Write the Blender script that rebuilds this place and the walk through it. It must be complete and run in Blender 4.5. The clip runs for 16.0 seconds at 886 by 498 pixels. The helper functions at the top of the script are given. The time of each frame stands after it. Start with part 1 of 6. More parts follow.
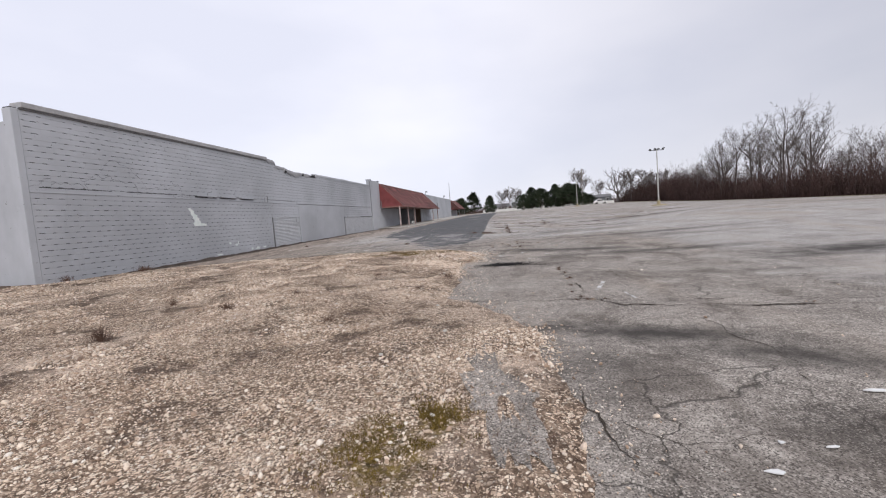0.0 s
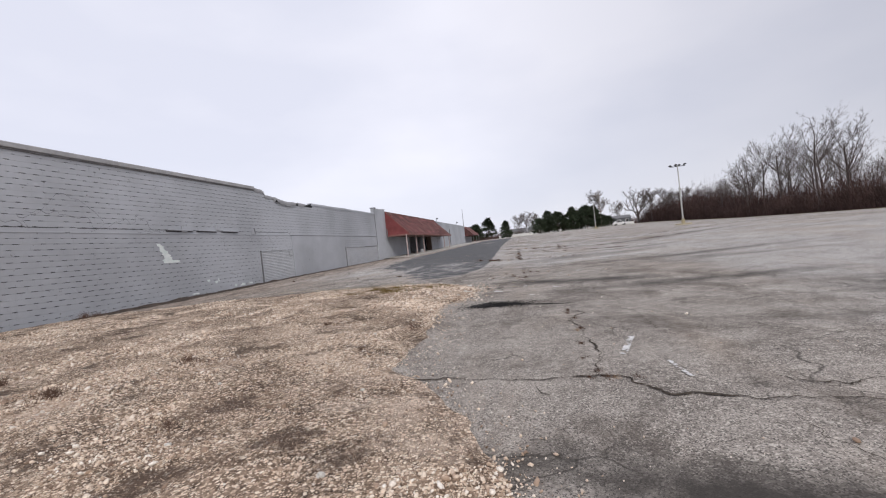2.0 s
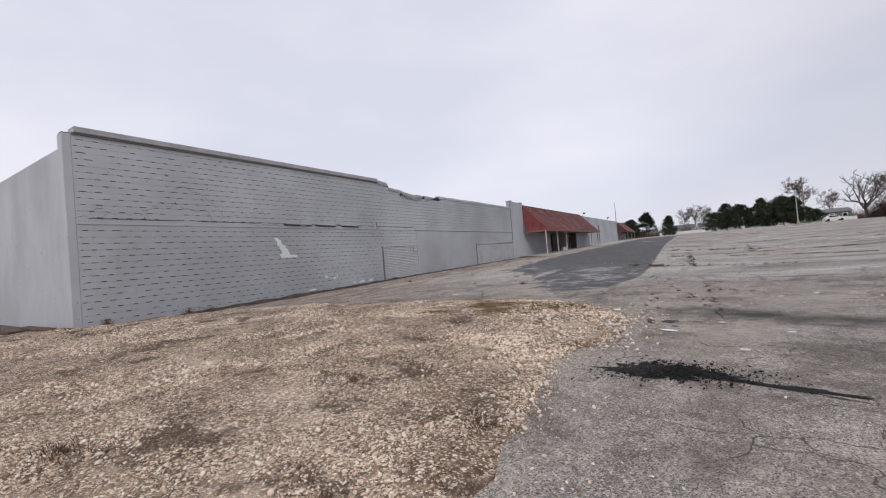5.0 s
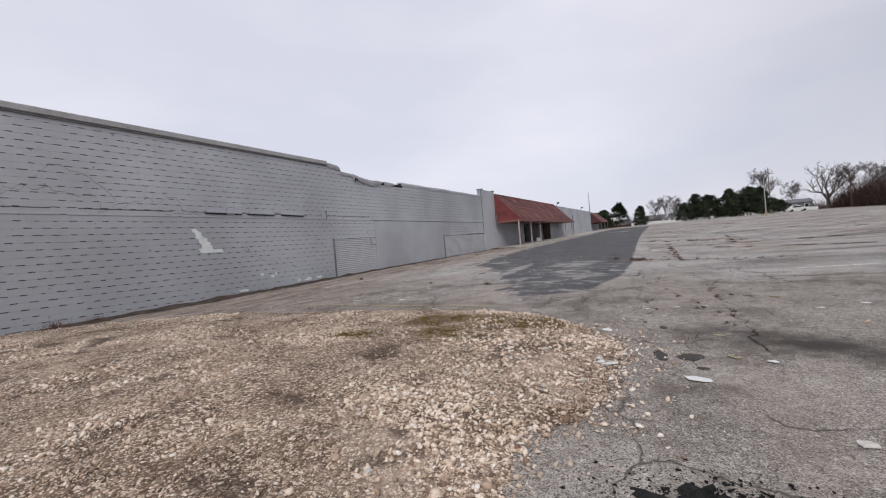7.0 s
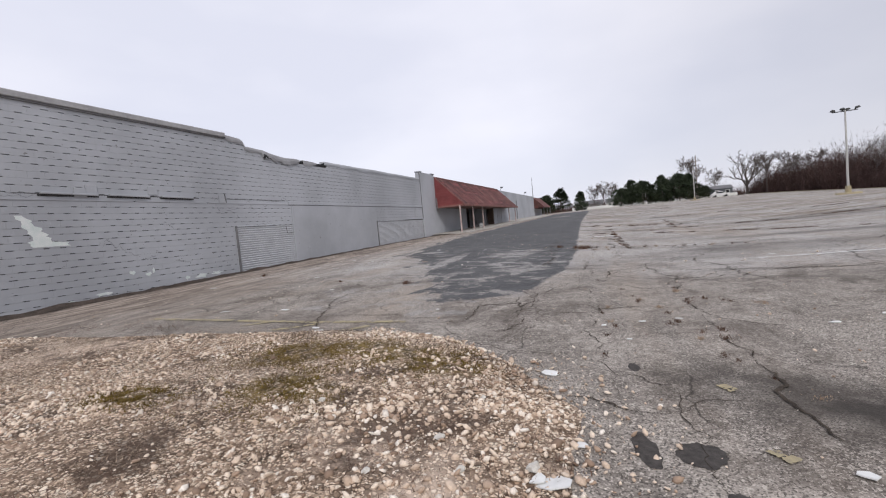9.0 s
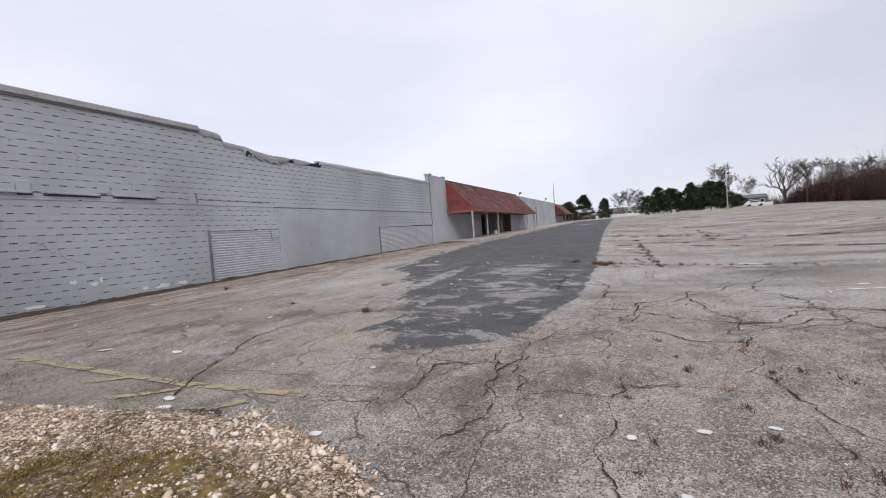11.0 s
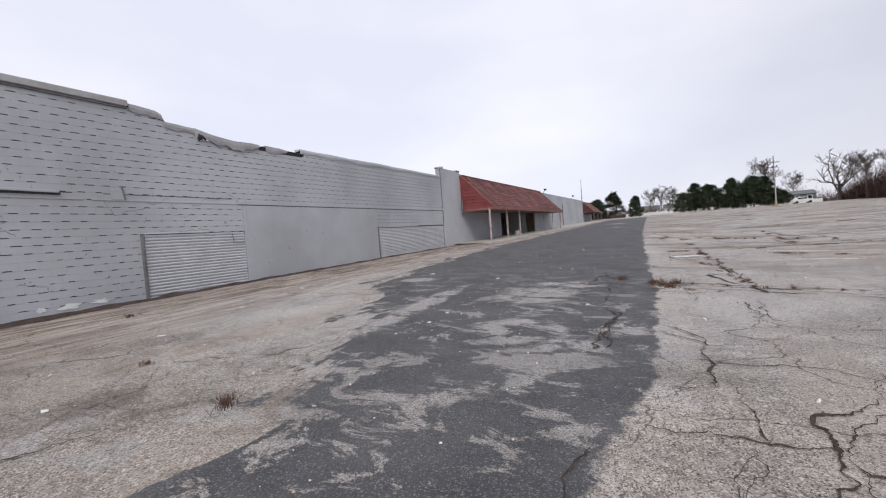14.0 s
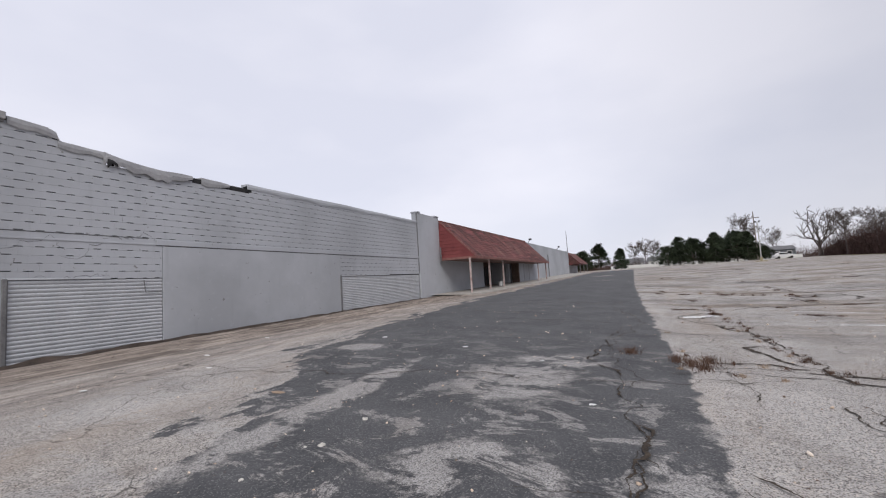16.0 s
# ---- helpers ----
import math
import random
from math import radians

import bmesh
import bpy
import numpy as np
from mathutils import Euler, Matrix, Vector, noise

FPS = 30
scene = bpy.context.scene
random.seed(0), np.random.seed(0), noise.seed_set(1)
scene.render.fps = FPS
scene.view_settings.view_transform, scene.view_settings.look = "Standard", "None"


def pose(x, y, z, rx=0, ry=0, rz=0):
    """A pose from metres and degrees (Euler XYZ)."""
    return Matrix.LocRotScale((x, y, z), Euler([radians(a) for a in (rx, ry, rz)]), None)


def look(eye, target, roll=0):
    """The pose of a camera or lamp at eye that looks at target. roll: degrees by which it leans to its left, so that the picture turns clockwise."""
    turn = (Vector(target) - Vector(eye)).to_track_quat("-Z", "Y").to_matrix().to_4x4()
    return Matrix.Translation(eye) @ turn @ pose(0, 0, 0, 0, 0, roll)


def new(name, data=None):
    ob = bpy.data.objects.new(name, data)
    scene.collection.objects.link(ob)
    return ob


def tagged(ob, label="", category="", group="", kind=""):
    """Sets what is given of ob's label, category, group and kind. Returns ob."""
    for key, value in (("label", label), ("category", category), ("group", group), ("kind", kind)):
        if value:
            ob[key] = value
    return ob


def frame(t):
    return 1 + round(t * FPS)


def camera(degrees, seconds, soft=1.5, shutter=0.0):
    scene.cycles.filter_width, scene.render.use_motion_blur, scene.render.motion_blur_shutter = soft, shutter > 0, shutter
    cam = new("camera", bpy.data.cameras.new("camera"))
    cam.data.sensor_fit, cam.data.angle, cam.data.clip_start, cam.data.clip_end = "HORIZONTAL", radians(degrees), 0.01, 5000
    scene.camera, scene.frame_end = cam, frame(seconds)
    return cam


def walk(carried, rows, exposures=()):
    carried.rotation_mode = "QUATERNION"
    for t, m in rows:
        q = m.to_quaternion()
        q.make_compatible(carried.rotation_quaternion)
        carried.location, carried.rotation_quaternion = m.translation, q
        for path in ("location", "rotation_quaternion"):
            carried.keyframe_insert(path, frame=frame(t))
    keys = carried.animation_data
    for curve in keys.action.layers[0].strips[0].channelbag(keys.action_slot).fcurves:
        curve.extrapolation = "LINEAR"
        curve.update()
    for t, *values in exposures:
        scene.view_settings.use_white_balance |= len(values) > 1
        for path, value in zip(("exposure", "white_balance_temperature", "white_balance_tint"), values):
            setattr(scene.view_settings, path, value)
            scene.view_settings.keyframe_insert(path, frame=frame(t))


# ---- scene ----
cam = camera(93.3, 16.0, soft=1.15)
METRES, EYE, TILT, LEAN, TURN = 21.7, 1.5, 0.0, 0.0, 10.3
ROWS = [
    (0.0, 0.0, 0.0, 0.0, -0.32, -4.07, 4.43),
    (0.5, 0.0144, 0.0314, -0.0008, -1.15, -2.96, 5.11),
    (1.0, 0.0241, 0.0623, -0.0015, -1.17, -1.65, 5.71),
    (1.5, 0.0373, 0.092, -0.0025, -0.2, -0.53, 6.26),
    (2.0, 0.0458, 0.1214, -0.0025, 2.15, -0.14, 6.22),
    (2.5, 0.0531, 0.1506, -0.0006, 5.63, -0.36, 5.79),
    (3.0, 0.0603, 0.1821, -0.0002, 11.72, -0.71, 5.12),
    (3.5, 0.0608, 0.2128, 0.0004, 17.84, -0.88, 4.62),
    (6.0, 0.0523, 0.3647, 0.0035, 22.19, 1.75, 4.64),
    (6.5, 0.0505, 0.3976, 0.0047, 20.65, 0.63, 4.79),
    (7.0, 0.0454, 0.4306, 0.0054, 18.57, -0.42, 4.98),
    (7.5, 0.0467, 0.4604, 0.0056, 16.74, -1.19, 5.22),
    (8.0, 0.0455, 0.4932, 0.0066, 14.58, -1.78, 5.39),
    (8.5, 0.0491, 0.5238, 0.0053, 12.88, -2.49, 5.54),
    (9.0, 0.0516, 0.5533, 0.0058, 11.39, -3.05, 5.43),
    (11.5, 0.0736, 0.7007, 0.0083, 16.44, -1.66, 4.07),
    (12.0, 0.0749, 0.7302, 0.0088, 19.32, -1.51, 3.96),
    (12.5, 0.0728, 0.7605, 0.0096, 21.3, -1.78, 3.95),
    (13.0, 0.0672, 0.7943, 0.0106, 21.25, -2.55, 4.31),
    (13.5, 0.0664, 0.8259, 0.0115, 19.85, -2.87, 4.49),
    (14.0, 0.0612, 0.8587, 0.0117, 17.64, -1.97, 4.45),
    (14.5, 0.0619, 0.8882, 0.0116, 15.92, 0.12, 4.38),
    (15.0, 0.0584, 0.9211, 0.0126, 15.02, 2.81, 3.96),
    (15.5, 0.0592, 0.9529, 0.0121, 15.19, 4.37, 3.71),
    (16.0, 0.0565, 0.984, 0.0128, 15.79, 4.64, 3.54),
]
walk(cam, [(t, pose(0, 0, EYE, TILT, LEAN, TURN) @ pose(METRES * x, METRES * y, METRES * z, 90 + pitch, roll, yaw)) for t, x, y, z, yaw, pitch, roll in ROWS],
     exposures=((0.0, 0.14), (2.0, 0.08), (3.5, 0.0), (7.0, -0.1), (9.0, 0.06), (12.5, 0.12), (14.5, 0.14), (16.0, 0.0)))

# ---- ground shape ----
def ease(a, b, v):
    u = min(1.0, max(0.0, (v - a) / (b - a)))
    return u * u * (3 - 2 * u)


def ground_z(x, y):
    """Height of the lot: it climbs towards the far end, with a shallow swale beside the walk."""
    z = 0.02 + 0.0187 * min(y, 135) + 0.004 * max(0, min(y, 260) - 135)
    depth = (0.16 + 0.011 * max(0, min(y, 38) - 12)) * (1 - ease(40, 75, y))
    z -= depth * ease(-9.5, 1.5, x) * (1 - ease(5, 19, x))
    z -= 0.034 * max(0, min(x - 19, 25)) * (1 - ease(90, 135, y))
    return z


def wobble(x, y, scale, seed=0.0):
    return noise.noise((x * scale + seed, y * scale - seed, seed))


# ---- sky and sun ----
SUN_EL, SUN_ROT = radians(42), radians(150)
world = bpy.data.worlds.new("overcast_sky")
scene.world = world
world.use_nodes = True
wn, wl = world.node_tree.nodes, world.node_tree.links
wn.clear()
w_out = wn.new("ShaderNodeOutputWorld")
w_mix = wn.new("ShaderNodeMixShader")
w_mix.inputs[0].default_value = 0.9
w_sky = wn.new("ShaderNodeTexSky")
w_sky.sky_type, w_sky.sun_disc = "NISHITA", False
w_sky.sun_elevation, w_sky.sun_rotation = SUN_EL, SUN_ROT
w_b1 = wn.new("ShaderNodeBackground")
w_b1.inputs[1].default_value = 0.1
w_b2 = wn.new("ShaderNodeBackground")
w_b2.inputs[1].default_value = 1.13
w_tc = wn.new("ShaderNodeTexCoord")
w_map = wn.new("ShaderNodeMapping")
w_map.inputs["Scale"].default_value = (1.0, 1.0, 2.4)
w_map.inputs["Location"].default_value = (3.1, 0.4, 0.2)
w_noise = wn.new("ShaderNodeTexNoise")
w_noise.inputs["Scale"].default_value = 1.7
w_noise.inputs["Detail"].default_value = 5
w_noise.inputs["Roughness"].default_value = 0.45
w_ramp = wn.new("ShaderNodeValToRGB")
w_ramp.color_ramp.elements[0].position = 0.36
w_ramp.color_ramp.elements[0].color = (0.70, 0.71, 0.815, 1)
w_ramp.color_ramp.elements[1].position = 0.62
w_ramp.color_ramp.elements[1].color = (0.83, 0.825, 0.91, 1)
wl.new(w_tc.outputs["Generated"], w_map.inputs["Vector"])
wl.new(w_map.outputs[0], w_noise.inputs["Vector"])
wl.new(w_noise.outputs["Fac"], w_ramp.inputs[0])
w_sep = wn.new("ShaderNodeSeparateXYZ")
w_side = wn.new("ShaderNodeMapRange")
w_side.inputs["From Min"].default_value, w_side.inputs["From Max"].default_value = -0.15, 0.8
w_side.inputs["To Min"].default_value, w_side.inputs["To Max"].default_value = 1.0, 0.6
w_mul = wn.new("ShaderNodeMix")
w_mul.data_type, w_mul.blend_type = "RGBA", "MULTIPLY"
w_mul.inputs[0].default_value = 1.0
wl.new(w_tc.outputs["Generated"], w_sep.inputs[0])
wl.new(w_sep.outputs[0], w_side.inputs["Value"])
wl.new(w_ramp.outputs[0], w_mul.inputs[6])
wl.new(w_side.outputs[0], w_mul.inputs[7])
wl.new(w_mul.outputs[2], w_b2.inputs[0])
wl.new(w_sky.outputs[0], w_b1.inputs[0])
wl.new(w_b1.outputs[0], w_mix.inputs[1])
wl.new(w_b2.outputs[0], w_mix.inputs[2])
wl.new(w_mix.outputs[0], w_out.inputs[0])

sun_data = bpy.data.lights.new("sun", "SUN")
sun_data.energy, sun_data.angle, sun_data.color = 1.5, radians(30), (1.0, 0.96, 0.9)
sun = new("sun", sun_data)
sun.matrix_world = look((math.sin(SUN_ROT) * math.cos(SUN_EL) * 90, math.cos(SUN_ROT) * math.cos(SUN_EL) * 90, math.sin(SUN_EL) * 90), (0, 0, 0))


# ---- node helpers and materials ----
def material(name, rough=0.9, metal=0.0):
    m = bpy.data.materials.new(name)
    m.use_nodes = True
    nt = m.node_tree
    b = nt.nodes["Principled BSDF"]
    b.inputs["Roughness"].default_value = rough
    b.inputs["Metallic"].default_value = metal
    b.inputs["Specular IOR Level"].default_value = 0.3
    return m, nt, b


def put(nt, socket, value):
    if hasattr(value, "is_output"):
        nt.links.new(value, socket)
    elif isinstance(value, (tuple, list)) and len(value) == 3 and socket.type == "RGBA":
        socket.default_value = (*value, 1)
    else:
        socket.default_value = value


def position(nt):
    return nt.nodes.new("ShaderNodeNewGeometry").outputs["Position"]


def local(nt):
    return nt.nodes.new("ShaderNodeTexCoord").outputs["Object"]


def stretch(nt, vec, scale, loc=(0, 0, 0)):
    n = nt.nodes.new("ShaderNodeMapping")
    put(nt, n.inputs["Vector"], vec)
    n.inputs["Scale"].default_value = scale
    n.inputs["Location"].default_value = loc
    return n.outputs[0]


def grain(nt, vec, scale, detail=3.0, rough=0.55, bend=0.0):
    n = nt.nodes.new("ShaderNodeTexNoise")
    put(nt, n.inputs["Vector"], vec)
    n.inputs["Scale"].default_value = scale
    n.inputs["Detail"].default_value = detail
    n.inputs["Roughness"].default_value = rough
    n.inputs["Distortion"].default_value = bend
    return n.outputs["Fac"]


def cells(nt, vec, scale, edge=False):
    n = nt.nodes.new("ShaderNodeTexVoronoi")
    if edge:
        n.feature = "DISTANCE_TO_EDGE"
    put(nt, n.inputs["Vector"], vec)
    n.inputs["Scale"].default_value = scale
    return n.outputs["Distance"] if edge else n.outputs["Color"]


def ramp(nt, fac, *stops):
    n = nt.nodes.new("ShaderNodeValToRGB")
    put(nt, n.inputs[0], fac)
    e = n.color_ramp.elements
    while len(e) < len(stops):
        e.new(0.5)
    for el, (p, c) in zip(e, stops):
        el.position = p
        el.color = (c, c, c, 1) if isinstance(c, (int, float)) else (*c, 1)
    return n.outputs[0]


def mixed(nt, fac, a, b, how="MIX"):
    n = nt.nodes.new("ShaderNodeMix")
    n.data_type, n.blend_type = "RGBA", how
    put(nt, n.inputs[0], fac)
    put(nt, n.inputs[6], a)
    put(nt, n.inputs[7], b)
    return n.outputs[2]


def calc(nt, op, a, b=0.0, clamp=False):
    n = nt.nodes.new("ShaderNodeMath")
    n.operation, n.use_clamp = op, clamp
    put(nt, n.inputs[0], a)
    put(nt, n.inputs[1], b)
    return n.outputs[0]


def relief(nt, b, height, strength=0.5, depth=0.01):
    n = nt.nodes.new("ShaderNodeBump")
    n.inputs["Strength"].default_value = strength
    n.inputs["Distance"].default_value = depth
    put(nt, n.inputs["Height"], height)
    nt.links.new(n.outputs[0], b.inputs["Normal"])


def axes(nt, vec):
    n = nt.nodes.new("ShaderNodeSeparateXYZ")
    put(nt, n.inputs[0], vec)
    return n.outputs


def spot(nt, p, x, y, rx, ry, turn=0.0, soft=0.5):
    """Mask of a stain with an uneven outline at a place on the ground."""
    n = nt.nodes.new("ShaderNodeMapping")
    n.vector_type = "TEXTURE"
    n.inputs["Location"].default_value = (x, y, 0)
    n.inputs["Rotation"].default_value = (0, 0, radians(turn))
    n.inputs["Scale"].default_value = (rx, ry, 1000)
    put(nt, n.inputs["Vector"], p)
    v = nt.nodes.new("ShaderNodeVectorMath")
    v.operation = "LENGTH"
    nt.links.new(n.outputs[0], v.inputs[0])
    ragged = calc(nt, "MULTIPLY", calc(nt, "SUBTRACT", grain(nt, p, 2.2, 6, 0.65), 0.5), 1.5)
    d = calc(nt, "ADD", v.outputs["Value"], ragged)
    return ramp(nt, d, (1 - soft, 1.0), (1.0 + 0.02, 0.0))


def simple(name, low, high, scale, rough=0.85, metal=0.0, bump=0.3, depth=0.004, spec=0.3, own=False):
    """A material whose colour wanders between two tones at two scales."""
    m, nt, b = material(name, rough, metal)
    p = local(nt) if own else position(nt)
    f = calc(nt, "ADD", calc(nt, "MULTIPLY", grain(nt, p, scale, 4), 0.6), calc(nt, "MULTIPLY", grain(nt, p, scale * 9, 3), 0.4))
    put(nt, b.inputs["Base Color"], ramp(nt, f, (0.36, low), (0.64, high)))
    relief(nt, b, grain(nt, p, scale * 7, 4), bump, depth)
    b.inputs["Specular IOR Level"].default_value = spec
    return m


# stains on the lot: x, y, half sizes, turn, darkness
STAINS = (
    (1.4, 5.25, 2.0, 0.55, -14, 0.95), (2.7, 4.4, 1.9, 0.5, -22, 0.9), (0.7, 4.2, 0.9, 0.9, 0, 0.5),
    (0.65, 15.5, 1.9, 0.7, -25, 0.95), (2.2, 15.0, 2.2, 0.8, -10, 0.9), (7.8, 11.4, 3.0, 1.3, 10, 0.95),
    (4.2, 13.5, 4.2, 0.6, 5, 0.8), (6.5, 21.3, 6.0, 0.9, 4, 0.75),
    (3.2, 2.6, 2.0, 0.8, -20, 0.7),
    (5.5, 30.5, 5.0, 0.8, 3, 0.6), (9.0, 8.2, 4.0, 0.6, 6, 0.6), (12.0, 40.0, 8.0, 1.2, 0, 0.6),
)


def asphalt_colour(nt, flat):
    """Colour and height of the old, bleached asphalt at a place on the lot."""
    chips = axes(nt, cells(nt, flat, 105))
    chip, chip2 = chips[0], chips[1]
    coarse = axes(nt, cells(nt, flat, 46))[0]
    fine = grain(nt, flat, 34, 4, 0.75)
    mid = calc(nt, "ADD", calc(nt, "MULTIPLY", grain(nt, flat, 1.1, 6, 0.62), 0.5), calc(nt, "MULTIPLY", grain(nt, flat, 7.0, 6, 0.72), 0.5))
    large = grain(nt, flat, 0.16, 4, 0.5, 0.6)
    col = ramp(nt, mid, (0.38, (0.125, 0.111, 0.101)), (0.5, (0.29, 0.265, 0.246)), (0.62, (0.47, 0.436, 0.407)))
    col = mixed(nt, ramp(nt, large, (0.42, 0.0), (0.64, 0.4)), col, (0.345, 0.315, 0.29))
    # paler pavement past about y 21 or x 4.5
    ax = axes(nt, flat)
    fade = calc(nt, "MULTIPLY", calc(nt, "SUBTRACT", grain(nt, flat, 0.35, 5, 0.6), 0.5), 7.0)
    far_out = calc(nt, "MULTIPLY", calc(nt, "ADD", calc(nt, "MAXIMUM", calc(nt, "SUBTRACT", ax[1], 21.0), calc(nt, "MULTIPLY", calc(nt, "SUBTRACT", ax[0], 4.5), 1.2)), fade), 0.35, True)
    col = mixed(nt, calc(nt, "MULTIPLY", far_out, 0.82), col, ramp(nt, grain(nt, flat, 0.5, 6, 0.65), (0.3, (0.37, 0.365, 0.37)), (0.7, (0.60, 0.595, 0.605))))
    col = mixed(nt, calc(nt, "MULTIPLY", ramp(nt, chip, (0.72, 0.0), (0.86, 1.0)), 0.75), col, (0.60, 0.555, 0.52))
    col = mixed(nt, calc(nt, "MULTIPLY", ramp(nt, coarse, (0.93, 0.0), (0.95, 1.0)), 0.6), col, (0.66, 0.62, 0.58))
    col = mixed(nt, calc(nt, "MULTIPLY", ramp(nt, chip2, (0.16, 1.0), (0.32, 0.0)), 0.8), col, (0.048, 0.043, 0.04))
    col = mixed(nt, ramp(nt, fine, (0.32, 0.6), (0.48, 0.0)), col, (0.07, 0.063, 0.06))
    # dust in long drifts that the water left
    drift = grain(nt, stretch(nt, flat, (0.5, 0.09, 1)), 1.0, 4, 0.6, 0.8)
    col = mixed(nt, ramp(nt, drift, (0.50, 0.0), (0.68, 0.4)), col, (0.36, 0.30, 0.25))
    grime = grain(nt, stretch(nt, flat, (1, 0.7, 1), (3, 8, 0)), 0.75, 8, 0.7, 0.5)
    col = mixed(nt, calc(nt, "MULTIPLY", ramp(nt, grime, (0.5, 0.0), (0.62, 0.55)), calc(nt, "SUBTRACT", 1.0, calc(nt, "MULTIPLY", far_out, 0.6))), col, (0.075, 0.06, 0.05))
    # dirt that has washed across the far lot in streaks
    wash = grain(nt, stretch(nt, flat, (0.16, 0.75, 1), (7, 2, 0)), 1.0, 7, 0.68, 0.7)
    wash = calc(nt, "MULTIPLY", ramp(nt, wash, (0.505, 0.0), (0.57, 0.85)), calc(nt, "MULTIPLY", calc(nt, "SUBTRACT", ax[1], 30.0), 0.08, True))
    col = mixed(nt, wash, col, ramp(nt, grain(nt, flat, 2.2, 5, 0.7), (0.4, (0.10, 0.078, 0.06)), (0.6, (0.25, 0.20, 0.155))))
    # damp and oily stains
    damp = ramp(nt, grain(nt, stretch(nt, flat, (0.11, 0.3, 1)), 1.0, 5, 0.55, 0.5), (0.55, 0.0), (0.70, 0.6))
    for s in STAINS:
        damp = calc(nt, "MAXIMUM", damp, calc(nt, "MULTIPLY", spot(nt, flat, *s[:5], soft=0.9), s[5]))
    col = mixed(nt, damp, col, (0.045, 0.04, 0.037))
    # sandy dirt along the building
    x = calc(nt, "ADD", ax[0], calc(nt, "MULTIPLY", calc(nt, "SUBTRACT", grain(nt, stretch(nt, flat, (1, 0.25, 1)), 0.7, 5, 0.6), 0.5), 5.0))
    edge = calc(nt, "MULTIPLY", calc(nt, "SUBTRACT", -8.3, x), 0.2, True)
    sand = ramp(nt, grain(nt, stretch(nt, flat, (2.4, 0.42, 1)), 1.0, 9, 0.76, 1.2), (0.38, (0.07, 0.054, 0.045)), (0.48, (0.235, 0.193, 0.167)), (0.6, (0.56, 0.485, 0.432)))
    sand = mixed(nt, ramp(nt, fine, (0.34, 0.55), (0.5, 0.0)), sand, (0.10, 0.08, 0.066))
    col = mixed(nt, calc(nt, "MULTIPLY", edge, 0.85), col, sand)
    # dead grass and bare soil past the lot
    wild = calc(nt, "ADD", calc(nt, "ADD", ax[0], calc(nt, "MULTIPLY", ax[1], 0.185)), calc(nt, "MULTIPLY", grain(nt, flat, 0.15, 4), 5.0))
    wild = calc(nt, "MULTIPLY", calc(nt, "SUBTRACT", wild, 55.0), 0.3, True)
    away = calc(nt, "MULTIPLY", calc(nt, "SUBTRACT", calc(nt, "ADD", ax[1], calc(nt, "MULTIPLY", grain(nt, flat, 0.2, 4), 20.0)), 138.0), 0.2, True)
    straw = ramp(nt, grain(nt, flat, 0.6, 5, 0.65), (0.35, (0.13, 0.105, 0.06)), (0.65, (0.27, 0.225, 0.15)))
    col = mixed(nt, calc(nt, "MAXIMUM", wild, away), col, straw)
    # hairline cracks
    bend = nt.nodes.new("ShaderNodeVectorMath")
    bend.operation = "MULTIPLY_ADD"
    wave = nt.nodes.new("ShaderNodeTexNoise")
    wave.inputs["Scale"].default_value, wave.inputs["Detail"].default_value = 1.6, 5
    put(nt, wave.inputs["Vector"], flat)
    put(nt, bend.inputs[0], wave.outputs["Color"])
    bend.inputs[1].default_value = (0.9, 0.9, 0.0)
    put(nt, bend.inputs[2], flat)
    hair = ramp(nt, cells(nt, bend.outputs[0], 0.62, True), (0.002, 1.0), (0.007, 0.0))
    hair = calc(nt, "MULTIPLY", hair, ramp(nt, grain(nt, flat, 0.3, 3), (0.46, 0.0), (0.52, 1.0)))
    hair2 = ramp(nt, cells(nt, bend.outputs[0], 1.9, True), (0.003, 1.0), (0.012, 0.0))
    hair2 = calc(nt, "MULTIPLY", hair2, ramp(nt, grain(nt, stretch(nt, flat, (1, 1, 1), (4, 9, 0)), 0.4, 4), (0.54, 0.0), (0.60, 0.7)))
    hair = calc(nt, "MAXIMUM", hair, hair2)
    col = mixed(nt, calc(nt, "MULTIPLY", hair, 0.8), col, (0.045, 0.04, 0.035))
    col = mixed(nt, 1.0, col, (1.0, 0.975, 0.93), "MULTIPLY")
    h = calc(nt, "ADD", calc(nt, "MULTIPLY", chip, 0.6), fine)
    return col, calc(nt, "SUBTRACT", h, calc(nt, "MULTIPLY", hair, 1.5))


def asphalt_material():
    m, nt, b = material("weathered_asphalt", 0.92)
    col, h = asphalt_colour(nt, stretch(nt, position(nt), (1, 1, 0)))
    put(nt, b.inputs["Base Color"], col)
    relief(nt, b, h, 0.8, 0.008)
    return m


